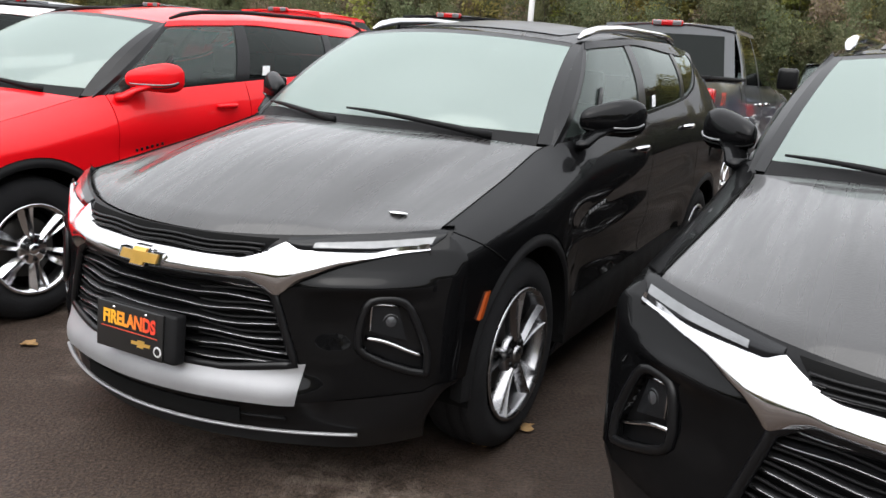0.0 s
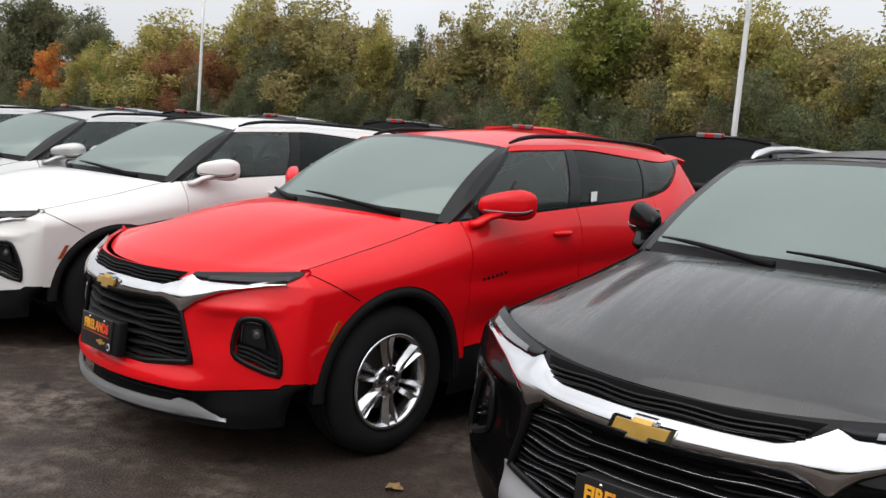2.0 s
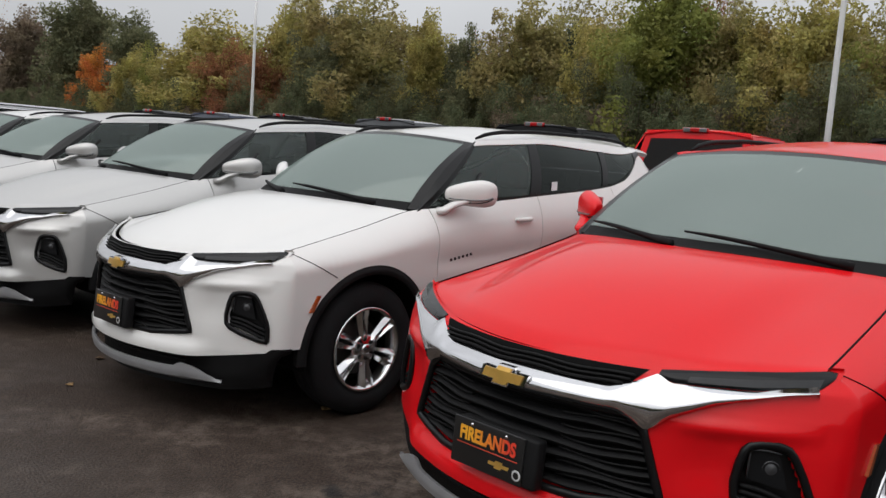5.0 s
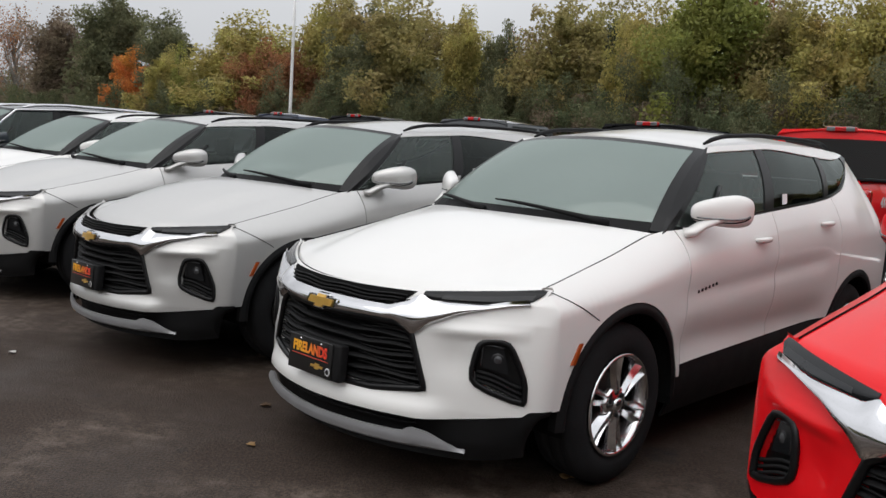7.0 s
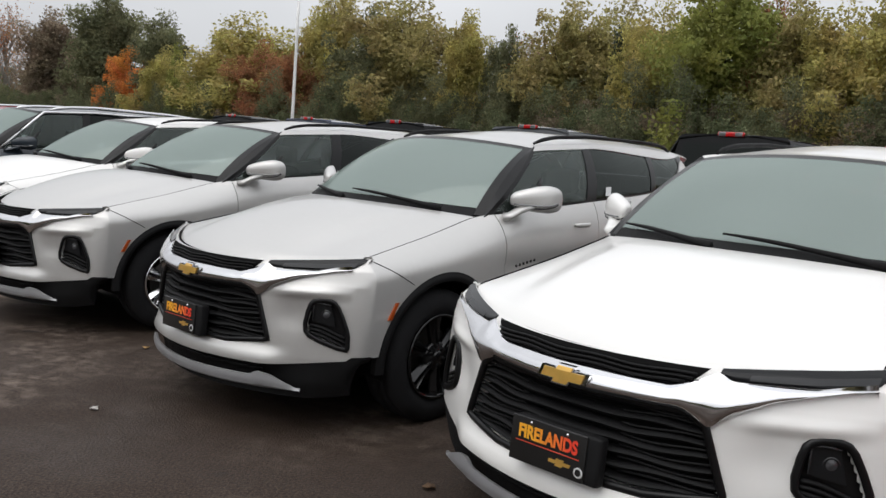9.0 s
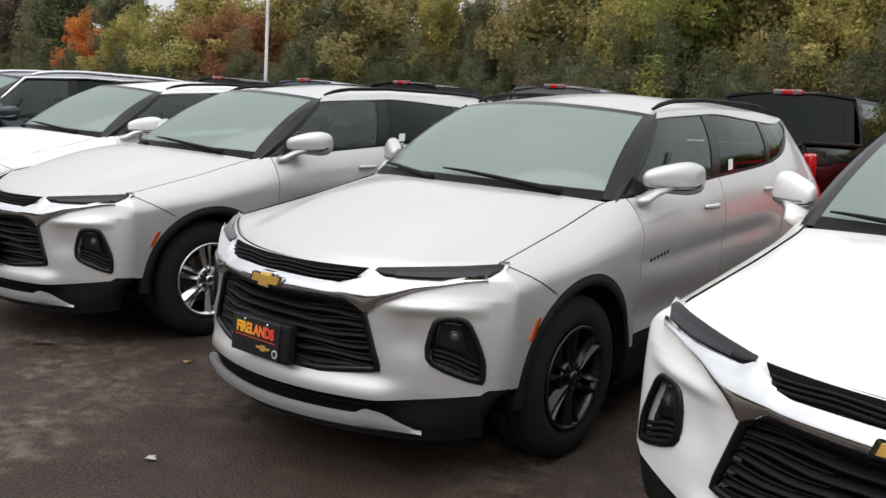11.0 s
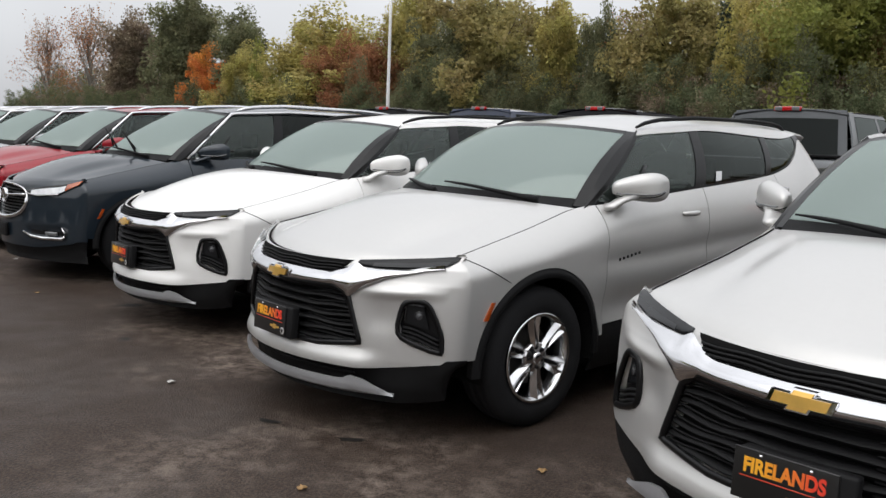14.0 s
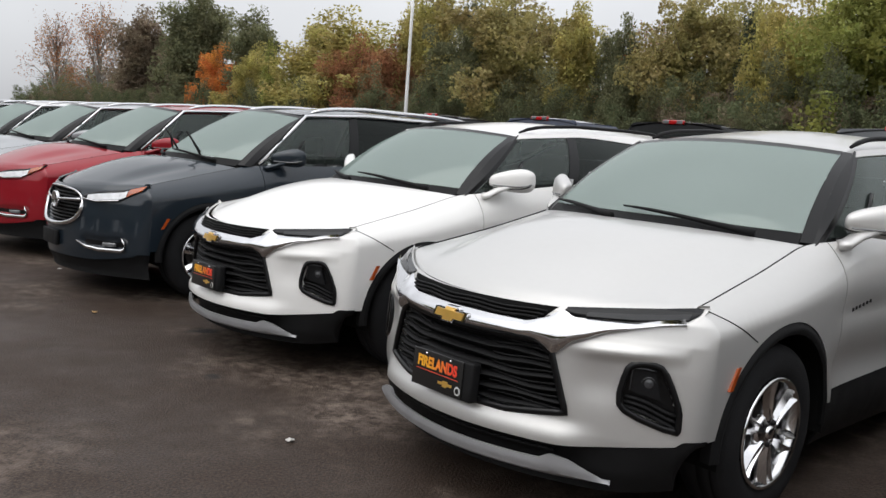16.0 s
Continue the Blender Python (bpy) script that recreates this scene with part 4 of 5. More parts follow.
    for sg in (1, -1):
        hh = ((.44, .60, .75, .845, .865), (.892, .910, .927, .940, .938))
        hl = ((.44, .50, .70, .845, .865), (.888, .862, .871, .889, .916))
        lamp = lambda x, v: S.face(sg * x, curve(hl, x) + (curve(hh, x) - curve(hl, x)) * v, 0.004 + 0.006 * math.sin(math.pi * v))
        hd = panel("headlamp", lamp, steps(0.46, 0.865, 26), steps(0, 1, 8), M_LENS, car, "slim smoked headlamp")
        strip = lambda x, v: S.face(sg * x, curve(hl, x) + (curve(hh, x) - curve(hl, x)) * (0.20 + 0.40 * v), 0.0105)
        panel("light_guide", strip, steps(0.54, 0.842, 16), steps(0, 1, 3), M_LENSRIB if not rich else M_LAMPGREY, hd, "grey light guide", lip=0.003)
        # lamp pocket: black surround, lens, light bar, fins
        def quad(a, b, o, k=1.0):
            c = [Vector(p) for p in FOG]
            m = sum(c, Vector((0, 0))) / 4
            c = [m + (p - m) * k for p in c]
            p = c[0].lerp(c[1], a).lerp(c[3].lerp(c[2], a), b)
            return S.face(sg * p.x, p.y, o)
        fog = panel("lamp_pocket", lambda a, b: quad(a, b, -0.030, 0.97), steps(0, 1, 10), steps(0, 1, 10), M_GLOSS, car, "black lamp pocket", lip=0)
        loop = [Vector(p) for p in FOG_EDGE]
        edge = [S.face(sg * p.x, p.y, 0.002) for k in range(len(loop)) for p in [loop[k].lerp(loop[(k + 1) % len(loop)], t) for t in (0, 0.33, 0.67)]]
        part("pocket_frame", tube_mesh("pocket_frame", edge, 0.014, M_GLOSS, 8, True, 0.7, (0, 1, 0)), fog)
        proj = part("projector", lathe_mesh("projector", [(0.0, 0.006), (0.014, 0.004), (0.020, 0.0), (0.022, 0.0), (0.026, 0.002), (0.028, -0.01)], M_LENSBAND, 24), fog, "round projector lamp")
        proj.matrix_basis = pose(*quad(0.52, 0.66, -0.012), 0, 0, -90 + sg * 36)
        panel("lamp_lens", lambda a, b: quad(0.16 + 0.56 * a, 0.44 + 0.44 * b, -0.010), steps(0, 1, 6), steps(0, 1, 6), M_LENS, fog, "dark lamp lens", lip=0.02)
        part("light_bar", tube_mesh("light_bar", [quad(0.16, 0.46, -0.003), quad(0.15, 0.90, -0.003), quad(0.45, 0.92, -0.003), quad(0.74, 0.90, -0.003)], 0.004, M_LENSBAND if not rich else M_CHROME, 6, False, 1.0, (0, 1, 0)), fog)
        for b in (0.10, 0.20, 0.30):
            part("pocket_fin", tube_mesh("pocket_fin", [quad(0.10 + 0.82 * t, b + 0.03 * math.sin(t * 5), -0.012) for t in steps(0, 1, 8)], 0.008, M_PLASTIC if not rich else M_CHROME, 6), fog) if not rich or b == 0.30 else None
        # lettering bars on the door
        for k in range(6):
            y = 0.64 + 0.036 * k
            zc = 0.862 + 0.006 * k
            xx = S.side(y, zc)
            part("door_letter", box_mesh("door_letter", (0.005, 0.017, 0.017), M_SATIN if rich else M_GLOSS, 0.002, (sg * (xx + 0.002), y, zc)), car)
    dealer_plate(car, S, -0.005, 0.540)


def large_front(car, S, paint, rich):
    low = lambda u: 0.330 + 0.08 * smooth01((abs(u) - 0.55) / 0.7)
    lip = lambda u: S.lip_z - 0.012 + 0.055 * min(abs(u), 1.0) ** 2 if abs(u) < 1 else S.lip_z + 0.043 + (S.top(S.flank) - S.lip_z - 0.043) * (abs(u) - 1)
    oval = [(0.42 * math.copysign(abs(math.cos(t)) ** 0.75, math.cos(t)), 0.775 + (0.135 if math.sin(t) > 0 else 0.185) * math.copysign(abs(math.sin(t)) ** 0.8, math.sin(t))) for t in [2 * math.pi * k / 40 for k in range(40)]]
    def fascia(u, v):
        z = low(u) + (lip(u) - low(u)) * v
        d = 0.045 * smooth01(inside(oval[::-1], u * S.corner, z) / 0.012 + 0.2)
        x = abs(u) * S.corner
        d += 0.025 * math.exp(-((z - 0.475) / 0.045) ** 2) * smooth01((x - 0.42) / 0.06) * (1 - smooth01((x - 0.80) / 0.06))
        return S.front(u, z, -d)
    panel("front_bumper", fascia, steps(-2, -1, 14)[:-1] + steps(-1, 1, 80) + steps(1, 2, 14)[1:], steps(0, 1, 44), paint, car)
    panel("lower_fascia", lambda u, v: S.front(u, S.bottom + (low(u) - 0.005 - S.bottom) * v, -0.006 - 0.02 * math.sin(math.pi * v)), steps(-2, 2, 50), steps(0, 1, 8), M_PLASTIC, car, "black lower bumper", lip=0.03)
    gr = panel("grille", lambda a, b: S.face(a * 0.40 * (1 - 0.35 * abs(2 * b - 1) ** 3), 0.60 + 0.30 * b, -0.040), steps(-1, 1, 30), steps(0, 1, 10), M_SHADOWBLACK, car, "black mesh grille in a chrome surround", lip=0)
    for k in range(9):
        z = 0.63 + 0.029 * k
        w = 0.40 * (1 - 0.4 * abs((z - 0.76) / 0.16) ** 2.5)
        part("grille_bar", tube_mesh("grille_bar", [S.face(x, z, -0.022) for x in steps(-w, w, 24)], 0.006, M_GLOSS, 5), gr)
    part("grille_surround", tube_mesh("grille_surround", [S.face(x, z, 0.008) for x, z in oval], [0.020 if z < 0.80 else 0.010 for x, z in oval], M_CHROME, 8, True), gr, "chrome grille surround")
    for sg in (1, -1):
        part("grille_wing", tube_mesh("grille_wing", [S.face(sg * (0.06 + 0.33 * t), 0.80 + 0.02 * t, 0.012) for t in steps(0, 1, 10)], [0.010 + 0.004 * t for t in steps(0, 1, 10)], M_CHROME, 6), gr, "chrome grille wing")
        hh = ((.40, .55, .75, .875), (.865, .905, .935, .985))
        hl = ((.40, .55, .75, .875), (.835, .818, .842, .940))
        lamp = lambda x, v: S.face(sg * x, curve(hl, x) + (curve(hh, x) - curve(hl, x)) * v, 0.006 + 0.012 * math.sin(math.pi * v))
        hd = panel("headlamp", lamp, steps(0.41, 0.875, 24), steps(0, 1, 8), M_LENS, car, "clear swept headlamp")
        panel("lamp_reflector", lambda x, v: S.face(sg * x, curve(hl, x) + (curve(hh, x) - curve(hl, x)) * (0.15 + 0.62 * v), 0.0195), steps(0.46, 0.780, 14), steps(0, 1, 4), M_LAMPBRIGHT, hd, "bright lamp reflector", lip=0.006)
        panel("amber_corner", lambda x, v: S.face(sg * x, curve(hl, x) + (curve(hh, x) - curve(hl, x)) * (0.10 + 0.8 * v), 0.0200), steps(0.785, 0.868, 6), steps(0, 1, 4), M_AMBER, hd, "amber corner", lip=0.006)
        part("lamp_eyelid", tube_mesh("lamp_eyelid", [S.face(sg * x, curve(hl, x) + 0.004, 0.018) for x in steps(0.40, 0.74, 16)], 0.007, M_CHROME, 6), hd)
        c_pts = [(.40, .475), (.50, .437), (.62, .425), (.80, .430), (.825, .45), (.82, .50), (.80, .535)]
        part("fog_chrome", tube_mesh("fog_chrome", [S.face(sg * x, z, 0.004) for x, z in c_pts], [.010, .016, .018, .018, .015, .012, .008], M_CHROME, 8), car, "chrome fog lamp surround")
        panel("fog_pocket", lambda x, v: S.face(sg * x, 0.445 + 0.075 * v, -0.020), steps(0.47, 0.80, 10), steps(0, 1, 4), M_GLOSS, car, lip=0.01)
        part("fog_lamp", box_mesh("fog_lamp", (0.13, 0.03, 0.035), M_LAMPGREY, 0.01, S.face(sg * 0.70, 0.472, -0.008), 2, (0, 0, sg * 32)), car)
    e = part("emblem", lathe_mesh("emblem", [(0.0, 0.0), (0.058, 0.0), (0.062, 0.006), (0.070, 0.006), (0.072, 0.0), (0.072, -0.02)], M_CHROME, 28), car, "round chrome emblem")
    e.matrix_basis = pose(*S.face(0, 0.79, 0.015), 0, 0, -90)
    part("plate_holder", box_mesh("plate_holder", (0.34, 0.03, 0.13), M_PLASTIC, 0.01, (0, S.nose(0, .47) - 0.012, 0.47)), car, "empty black plate holder")
    v, f = sheet(lambda a, b: tuple(Vector(S.screen(0.40 + 0.22 * a, 0.06 + 0.10 * b)) + Vector((0, 0.02, 0.0))), [0, .5, 1], [0, .5, 1], 0, (0, 1.6, 1.0))
    part("dash_card", mesh_of("dash_card", v, f, M_PAPER), car, "white paper card behind the windscreen")


ROW = 26.9
row_dir = Vector((-math.cos(radians(ROW)), math.sin(radians(ROW)), 0))


def repaint(car, old, fresh):
    """Give one copy another paint."""
    for o in car.children_recursive:
        if o.type == "MESH":
            for s in o.material_slots:
                if s.material == old:
                    s.link = "OBJECT"
                    s.material = fresh

# ---- the lot: ground, poles ----
M_ASPHALT = material("asphalt", (0.045, 0.042, 0.040), 0.75, spec=0.3, bump=0.9, bump_scale=75)
an, al = M_ASPHALT.node_tree.nodes, M_ASPHALT.node_tree.links
co = an.new("ShaderNodeTexCoord")


def noise_node(scale, detail=6, rough=0.6):
    n = an.new("ShaderNodeTexNoise")
    n.inputs["Scale"].default_value, n.inputs["Detail"].default_value, n.inputs["Roughness"].default_value = scale, detail, rough
    al.new(co.outputs["Object"], n.inputs["Vector"])
    return n


def ramp_node(src, lo, hi):
    r = an.new("ShaderNodeMapRange")
    r.inputs["From Min"].default_value, r.inputs["From Max"].default_value = lo, hi
    r.interpolation_type = "SMOOTHSTEP"
    al.new(src, r.inputs["Value"])
    return r


def mix_node(fac, a, b):
    m = an.new("ShaderNodeMix")
    m.data_type = "RGBA"
    al.new(fac, m.inputs["Factor"])
    for v, sock in ((a, m.inputs["A"]), (b, m.inputs["B"])):
        if isinstance(v, tuple):
            sock.default_value = (*v, 1)
        else:
            al.new(v, sock)
    return m.outputs["Result"]


grit = ramp_node(noise_node(70, 4).outputs["Fac"], 0.35, 0.7)
col = mix_node(grit.outputs[0], (0.0165, 0.0108, 0.0080), (0.066, 0.044, 0.0315))
dust = an.new("ShaderNodeMath")
dust.operation = "MULTIPLY"
al.new(ramp_node(noise_node(0.50, 5, 0.7).outputs["Fac"], 0.44, 0.68).outputs[0], dust.inputs[0])
al.new(ramp_node(noise_node(9.0, 6, 0.75).outputs["Fac"], 0.38, 0.66).outputs[0], dust.inputs[1])
col = mix_node(dust.outputs[0], col, (0.205, 0.162, 0.132))
speck = ramp_node(noise_node(230, 2).outputs["Fac"], 0.60, 0.70)
speck.inputs["To Max"].default_value = 0.55
col = mix_node(speck.outputs[0], col, (0.120, 0.094, 0.078))
oil = ramp_node(noise_node(1.9, 4, 0.5).outputs["Fac"], 0.66, 0.74)
col = mix_node(oil.outputs[0], col, (0.014, 0.013, 0.013))
al.new(col, an["Principled BSDF"].inputs["Base Color"])
wet = ramp_node(noise_node(0.8, 4).outputs["Fac"], 0.35, 0.65)
wet.inputs["To Min"].default_value, wet.inputs["To Max"].default_value = 0.48, 0.85
al.new(wet.outputs[0], an["Principled BSDF"].inputs["Roughness"])

gv, gf = [], []
edges = [-900, -300, -120, -60, -40, -20, -8, 0, 8, 20, 40, 70, 120, 300, 900]
for gy in edges:
    for gx in edges:
        gv.append((gx, gy, 0.0))
ne = len(edges)
for i in range(ne - 1):
    for j in range(ne - 1):
        gf.append((i * ne + j, i * ne + j + 1, (i + 1) * ne + j + 1, (i + 1) * ne + j))
tagged(new("ground", mesh_of("ground", gv, gf, M_ASPHALT)), "dark brownish asphalt lot with dusty patches", "ground", kind="structure")

M_GRASS = material("verge_grass", (0.060, 0.062, 0.026), 0.9, vary=0.4, scale=0.4, bump=0.8, bump_scale=4)


def light_pole(x, y, lean=0.0, radius=0.085):
    p = thing("light_pole", "tall slim white metal light pole", "light pole", "light poles of the lot")
    p.matrix_basis = pose(x, y, 0, 0, lean, 0)
    part("pole", tube_mesh("pole", [(0, 0, 0.45), (0, 0, 4), (0, 0, 8), (0, 0, 11.5)], [radius * 1.15, radius, radius * 0.9, radius * 0.75], M_POLE, 14), p)
    part("footing", lathe_mesh("footing", [(0.0, 0.6), (0.28, 0.6), (0.30, 0.57), (0.30, 0.0)], material("concrete", (0.36, 0.35, 0.33), 0.85, vary=0.2, scale=5), 24), p, "round concrete footing").matrix_basis = pose(0, 0, 0, 0, -90, 0)
    part("lamp_arm", tube_mesh("lamp_arm", [(0, 0, 11.3), (0.5, 0, 11.5), (0.9, 0, 11.5)], 0.04, M_POLE, 8), p)
    part("lamp_head", box_mesh("lamp_head", (0.7, 0.36, 0.12), M_SATIN, 0.03, (1.2, 0, 11.5)), p)


light_pole(-28.9, 53.6, 0.0, 0.10)
light_pole(2.9, 37.4, 0.0, 0.11)

# ---- the row of cars ----
HEADINGS = {"c0": (2.457, 5.502, -27.8), "c1": (0.342, 6.705, -27.2), "c2": (-2.112, 7.812, -29.5), "c3": (-4.543, 9.062, -27.5), "c4": (-6.762, 10.214, -25.6), "c5": (-9.212, 11.373, -27.6), "c6": (-11.378, 12.688, -26.9)}


def at(key):
    x, y, h = HEADINGS[key]
    return pose(x, y, 0, 0, 0, h)


dark = suv("sport_utility_car", MIDSIZE, M_BLACKPAINT, "ten", M_GREYALLOY, M_CHROME, True, front=midsize_front, label="gloss black sport utility car with chrome trim and damp hood")
dark.matrix_basis = at("c1")
tagged(copy_thing(dark, at("c0")), "gloss black sport utility car with rain-streaked hood")
plain = suv("sport_utility_car", MIDSIZE, M_WHITE, "six", M_ALLOY, M_PLASTIC, False, front=midsize_front, label="clean white sport utility car with black cladding and dealer plate")
plain.matrix_basis = at("c3")
copy_thing(plain, at("c6"))
red = tagged(copy_thing(plain, at("c2")), "bright red sport utility car with black cladding and dealer plate")
repaint(red, M_WHITE, M_RED)
silver_a = tagged(copy_thing(plain, at("c4")), "silver sport utility car with black alloy wheels")
repaint(silver_a, M_WHITE, M_SILVER)
repaint(silver_a, M_ALLOY, M_DARKALLOY)
silver_b = tagged(copy_thing(plain, at("c5")), "silver sport utility car with bright alloy wheels")
repaint(silver_b, M_WHITE, M_SILVER)

big = suv("large_sport_utility_car", LARGE, M_NAVY, "six", M_ALLOY, M_CHROME, False, True, large_front, "dark slate blue sport utility car with chrome grille surround")


def stall(s, back=0.0):
    """A pose in the row: s metres along it, back metres behind the line of front axles."""
    n = Vector((math.sin(radians(ROW)), math.cos(radians(ROW)), 0))
    p = row_dir * s + n * (6.0 + back)
    return pose(p.x, p.y, 0, 0, 0, -ROW)


TALL = Matrix.Diagonal((1, 1, 1.078, 1))  # raised suspension


big.matrix_basis = stall(18.55)
for s, paint, words in ((21.2, M_CRIMSON, "dark red sport utility car with chrome window surround"), (23.85, M_GREYPAINT, "silver grey sport utility car with chrome window surround"), (26.5, M_WHITE, "white sport utility car with chrome window surround"), (29.2, M_BLACKPAINT, "black sport utility car with chrome window surround"), (31.9, M_WHITE, "white sport utility car with chrome window surround")):
    repaint(tagged(copy_thing(big, stall(s)), words), M_NAVY, paint)
for base, tip in (((-0.30, 0.24, 1.20), (-0.12, 0.10, 1.40)), ((0.30, 0.26, 1.20), (0.34, 0.10, 1.38))):
    a, b = Vector(base), Vector(tip)
    part("raised_wiper", tube_mesh("raised_wiper", [a, a.lerp(b, 0.5) + Vector((0, -0.01, 0.01)), b], [0.012, 0.009, 0.008], M_PLASTIC, 6), big, "wiper standing up from the windscreen")
    part("wiper_blade", tube_mesh("wiper_blade", [b + Vector((0.10, 0.06, -0.17)), b + Vector((0.0, 0.0, 0.0)), b + Vector((-0.05, -0.03, 0.07))], 0.009, M_PLASTIC, 6), big)
mark = Vector(MIDSIZE.hood(0.80, 0.15))
spot = [(0.035 * math.cos(t) * (1 + 0.2 * math.sin(3 * t)), 0.020 * math.sin(t), 0.004) for t in steps(0, 6.0, 16)]
part("hood_mark", mesh_of("hood_mark", [mark + Vector(v) for v in spot] + [mark + Vector((0, 0, 0.006))], [(k, (k + 1) % 17, 17) for k in range(17)], M_PAPER), dark, "small white spot on the hood")

# ---- the row of pickups behind ----


def pickup(paint, label):
    """A pickup with its tailgate at the origin, nose towards +y."""
    t = thing("pickup_truck", label, "pickup truck", "row of pickups behind")
    w = 1.0
    def flank(y):
        return w - 0.05 * max(0, (y - 4.6)) ** 2 - 0.02 * max(0, 0.4 - y)
    def top(y):
        return curve(((0, 1.75, 1.8, 4.0, 4.3, 5.85), (1.36, 1.36, 1.34, 1.30, 1.28, 1.12)), y)
    arches = (1.05, 4.75)
    def low(y):
        z = 0.48
        for c in arches:
            d = 0.50 ** 2 - (y - c) ** 2
            if d > 0:
                z = max(z, 0.42 + math.sqrt(d))
        return z
    for sg in (1, -1):
        def side(y, v):
            z0, z1 = low(y), top(y)
            z = z0 + (z1 - z0) * v
            return (sg * (flank(y) - 0.09 * v ** 6 - 0.03 * (1 - v) ** 2 - 0.012 * math.exp(-((z - 0.85) / .08) ** 2)), y, z)
        for nm, y0, y1 in (("bed_side", 0.0, 1.76), ("rear_door", 1.79, 2.80), ("front_door", 2.81, 3.95), ("fender", 3.96, 5.80)):
            panel(nm, side, steps(y0, y1, 26), steps(0, 1, 14), paint, t, centre=(0, 2.9, 0.8))
        up = lambda y, s: (sg * (0.93 - 0.20 * s + 0.02 * math.sin(math.pi * s)), curve(((1.82, 2.8, 3.85), (2.02, 2.8, 3.05)), y) * s + y * (1 - s), 1.30 + (1.86 - 1.30) * s)
        panel("cab_frame", lambda y, s: (lambda p: (p[0] - sg * 0.012, p[1], p[2]))(up(y, s)), steps(1.84, 3.80, 20), steps(0, 1, 10), M_GLOSS, t, lip=0, centre=(0, 2.6, 1.3))
        panel("cab_corner", up, steps(1.80, 1.96, 4), steps(0, 1, 10), paint, t, centre=(0, 2.6, 1.3), lip=0.02)
        panel("cab_pillar", up, steps(2.74, 2.84, 4), steps(0, 1, 10), paint, t, centre=(0, 2.6, 1.3), lip=0.01)
        panel("rear_window", up, steps(1.98, 2.72, 8), steps(0.05, 0.92, 8), M_PRIVACY, t, lip=0, centre=(0, 2.6, 1.3))
        panel("front_window", up, steps(2.86, 3.70, 8), steps(0.05, 0.92, 8), M_PRIVACY, t, lip=0, centre=(0, 2.6, 1.3))
        panel("drip_rail", up, steps(1.82, 3.85, 16), [0.93, 0.97, 1.0], paint, t, centre=(0, 2.6, 1.3))
        part("tail_lamp", box_mesh("tail_lamp", (0.10, 0.16, 0.42), M_REDLENS, 0.03, (sg * 0.945, 0.06, 1.08)), t, "red tail lamp")
        part("door_handle", box_mesh("door_handle", (0.04, 0.2, 0.04), M_CHROME, 0.012, (sg * 1.0, 2.62, 1.13)), t)
        part("door_handle", box_mesh("door_handle", (0.04, 0.2, 0.04), M_CHROME, 0.012, (sg * 1.0, 3.05, 1.13)), t)
        part("door_mirror", box_mesh("door_mirror", (0.24, 0.12, 0.24), M_GLOSS, 0.05, (sg * 1.12, 3.60, 1.42), 3), t)
        for c in arches:
            wheel(t, sg * 0.985, c, 0.41, sg, "six", M_ALLOY, 0.41)
            panel("wheel_well", lambda a, v: (sg * (0.5 + 0.46 * v), c - 0.47 * math.cos(a), 0.42 + 0.47 * math.sin(a)), steps(-0.1, math.pi + 0.1, 18), [0, 1], M_SHADOWBLACK, t, lip=0)
            part("arch_lip", tube_mesh("arch_lip", [(sg * (flank(c) - 0.012), c - 0.5 * math.cos(a), 0.42 + 0.5 * math.sin(a)) for a in steps(0, math.pi, 20)], 0.022, M_PLASTIC, 6), t)
        part("bed_rail", box_mesh("bed_rail", (0.09, 1.74, 0.03), M_PLASTIC, 0.01, (sg * 0.905, 0.88, 1.375)), t, "black plastic bed rail cap")
    part("tailgate", box_mesh("tailgate", (1.72, 0.07, 0.60), paint, 0.02, (0, 0.02, 1.06)), t)
    part("rear_bumper", box_mesh("rear_bumper", (1.96, 0.22, 0.22), M_CHROME, 0.04, (0, -0.08, 0.62)), t, "chrome rear bumper")
    part("bed_floor", box_mesh("bed_floor", (1.6, 1.7, 0.05), M_PLASTIC, 0.01, (0, 0.9, 0.80)), t)
    part("chassis", box_mesh("chassis", (1.3, 5.3, 0.22), M_SHADOWBLACK, 0.03, (0, 2.9, 0.48)), t)
    back = lambda a, s: (a * (0.90 - 0.19 * s), 1.80 + 0.20 * s + 0.02 * a * a, 0.85 + (1.885 - 0.85) * s + 0.015 * (1 - a * a) * s)
    panel("cab_back", back, steps(-1, 1, 20), steps(0, 1, 14), paint, t, centre=(0, 2.6, 1.3))
    panel("back_window", lambda a, s: tuple(Vector(back(a, s)) + Vector((0, -0.008, 0))), steps(-0.86, 0.86, 14), steps(0.50, 0.90, 8), M_PRIVACY, t, "dark rear window", lip=0.01, centre=(0, 2.6, 1.3))
    roof = lambda a, b: (a * 0.735, 1.98 + (3.10 - 1.98) * b, 1.868 + 0.062 * (1 - a * a) - 0.03 * abs(2 * b - 1) ** 3)
    panel("roof", roof, steps(-1, 1, 18), steps(0, 1, 14), paint, t, centre=(0, 2.6, 1.0))
    lamp = part("high_brake_lamp", box_mesh("high_brake_lamp", (0.34, 0.06, 0.055), M_REDLENS, 0.012, (0, 1.985, 1.90)), t, "red high brake lamp")
    for x in (-0.11, 0.11):
        part("cargo_lamp", box_mesh("cargo_lamp", (0.10, 0.062, 0.05), M_LAMPGREY, 0.008, (x, 1.983, 1.90)), lamp, "grey cargo lamp")
    screen = lambda a, s: (a * (0.88 - 0.15 * s), 3.90 - 0.82 * s - 0.16 * a * a, 1.28 + (1.87 - 1.28) * s + 0.03 * (1 - a * a))
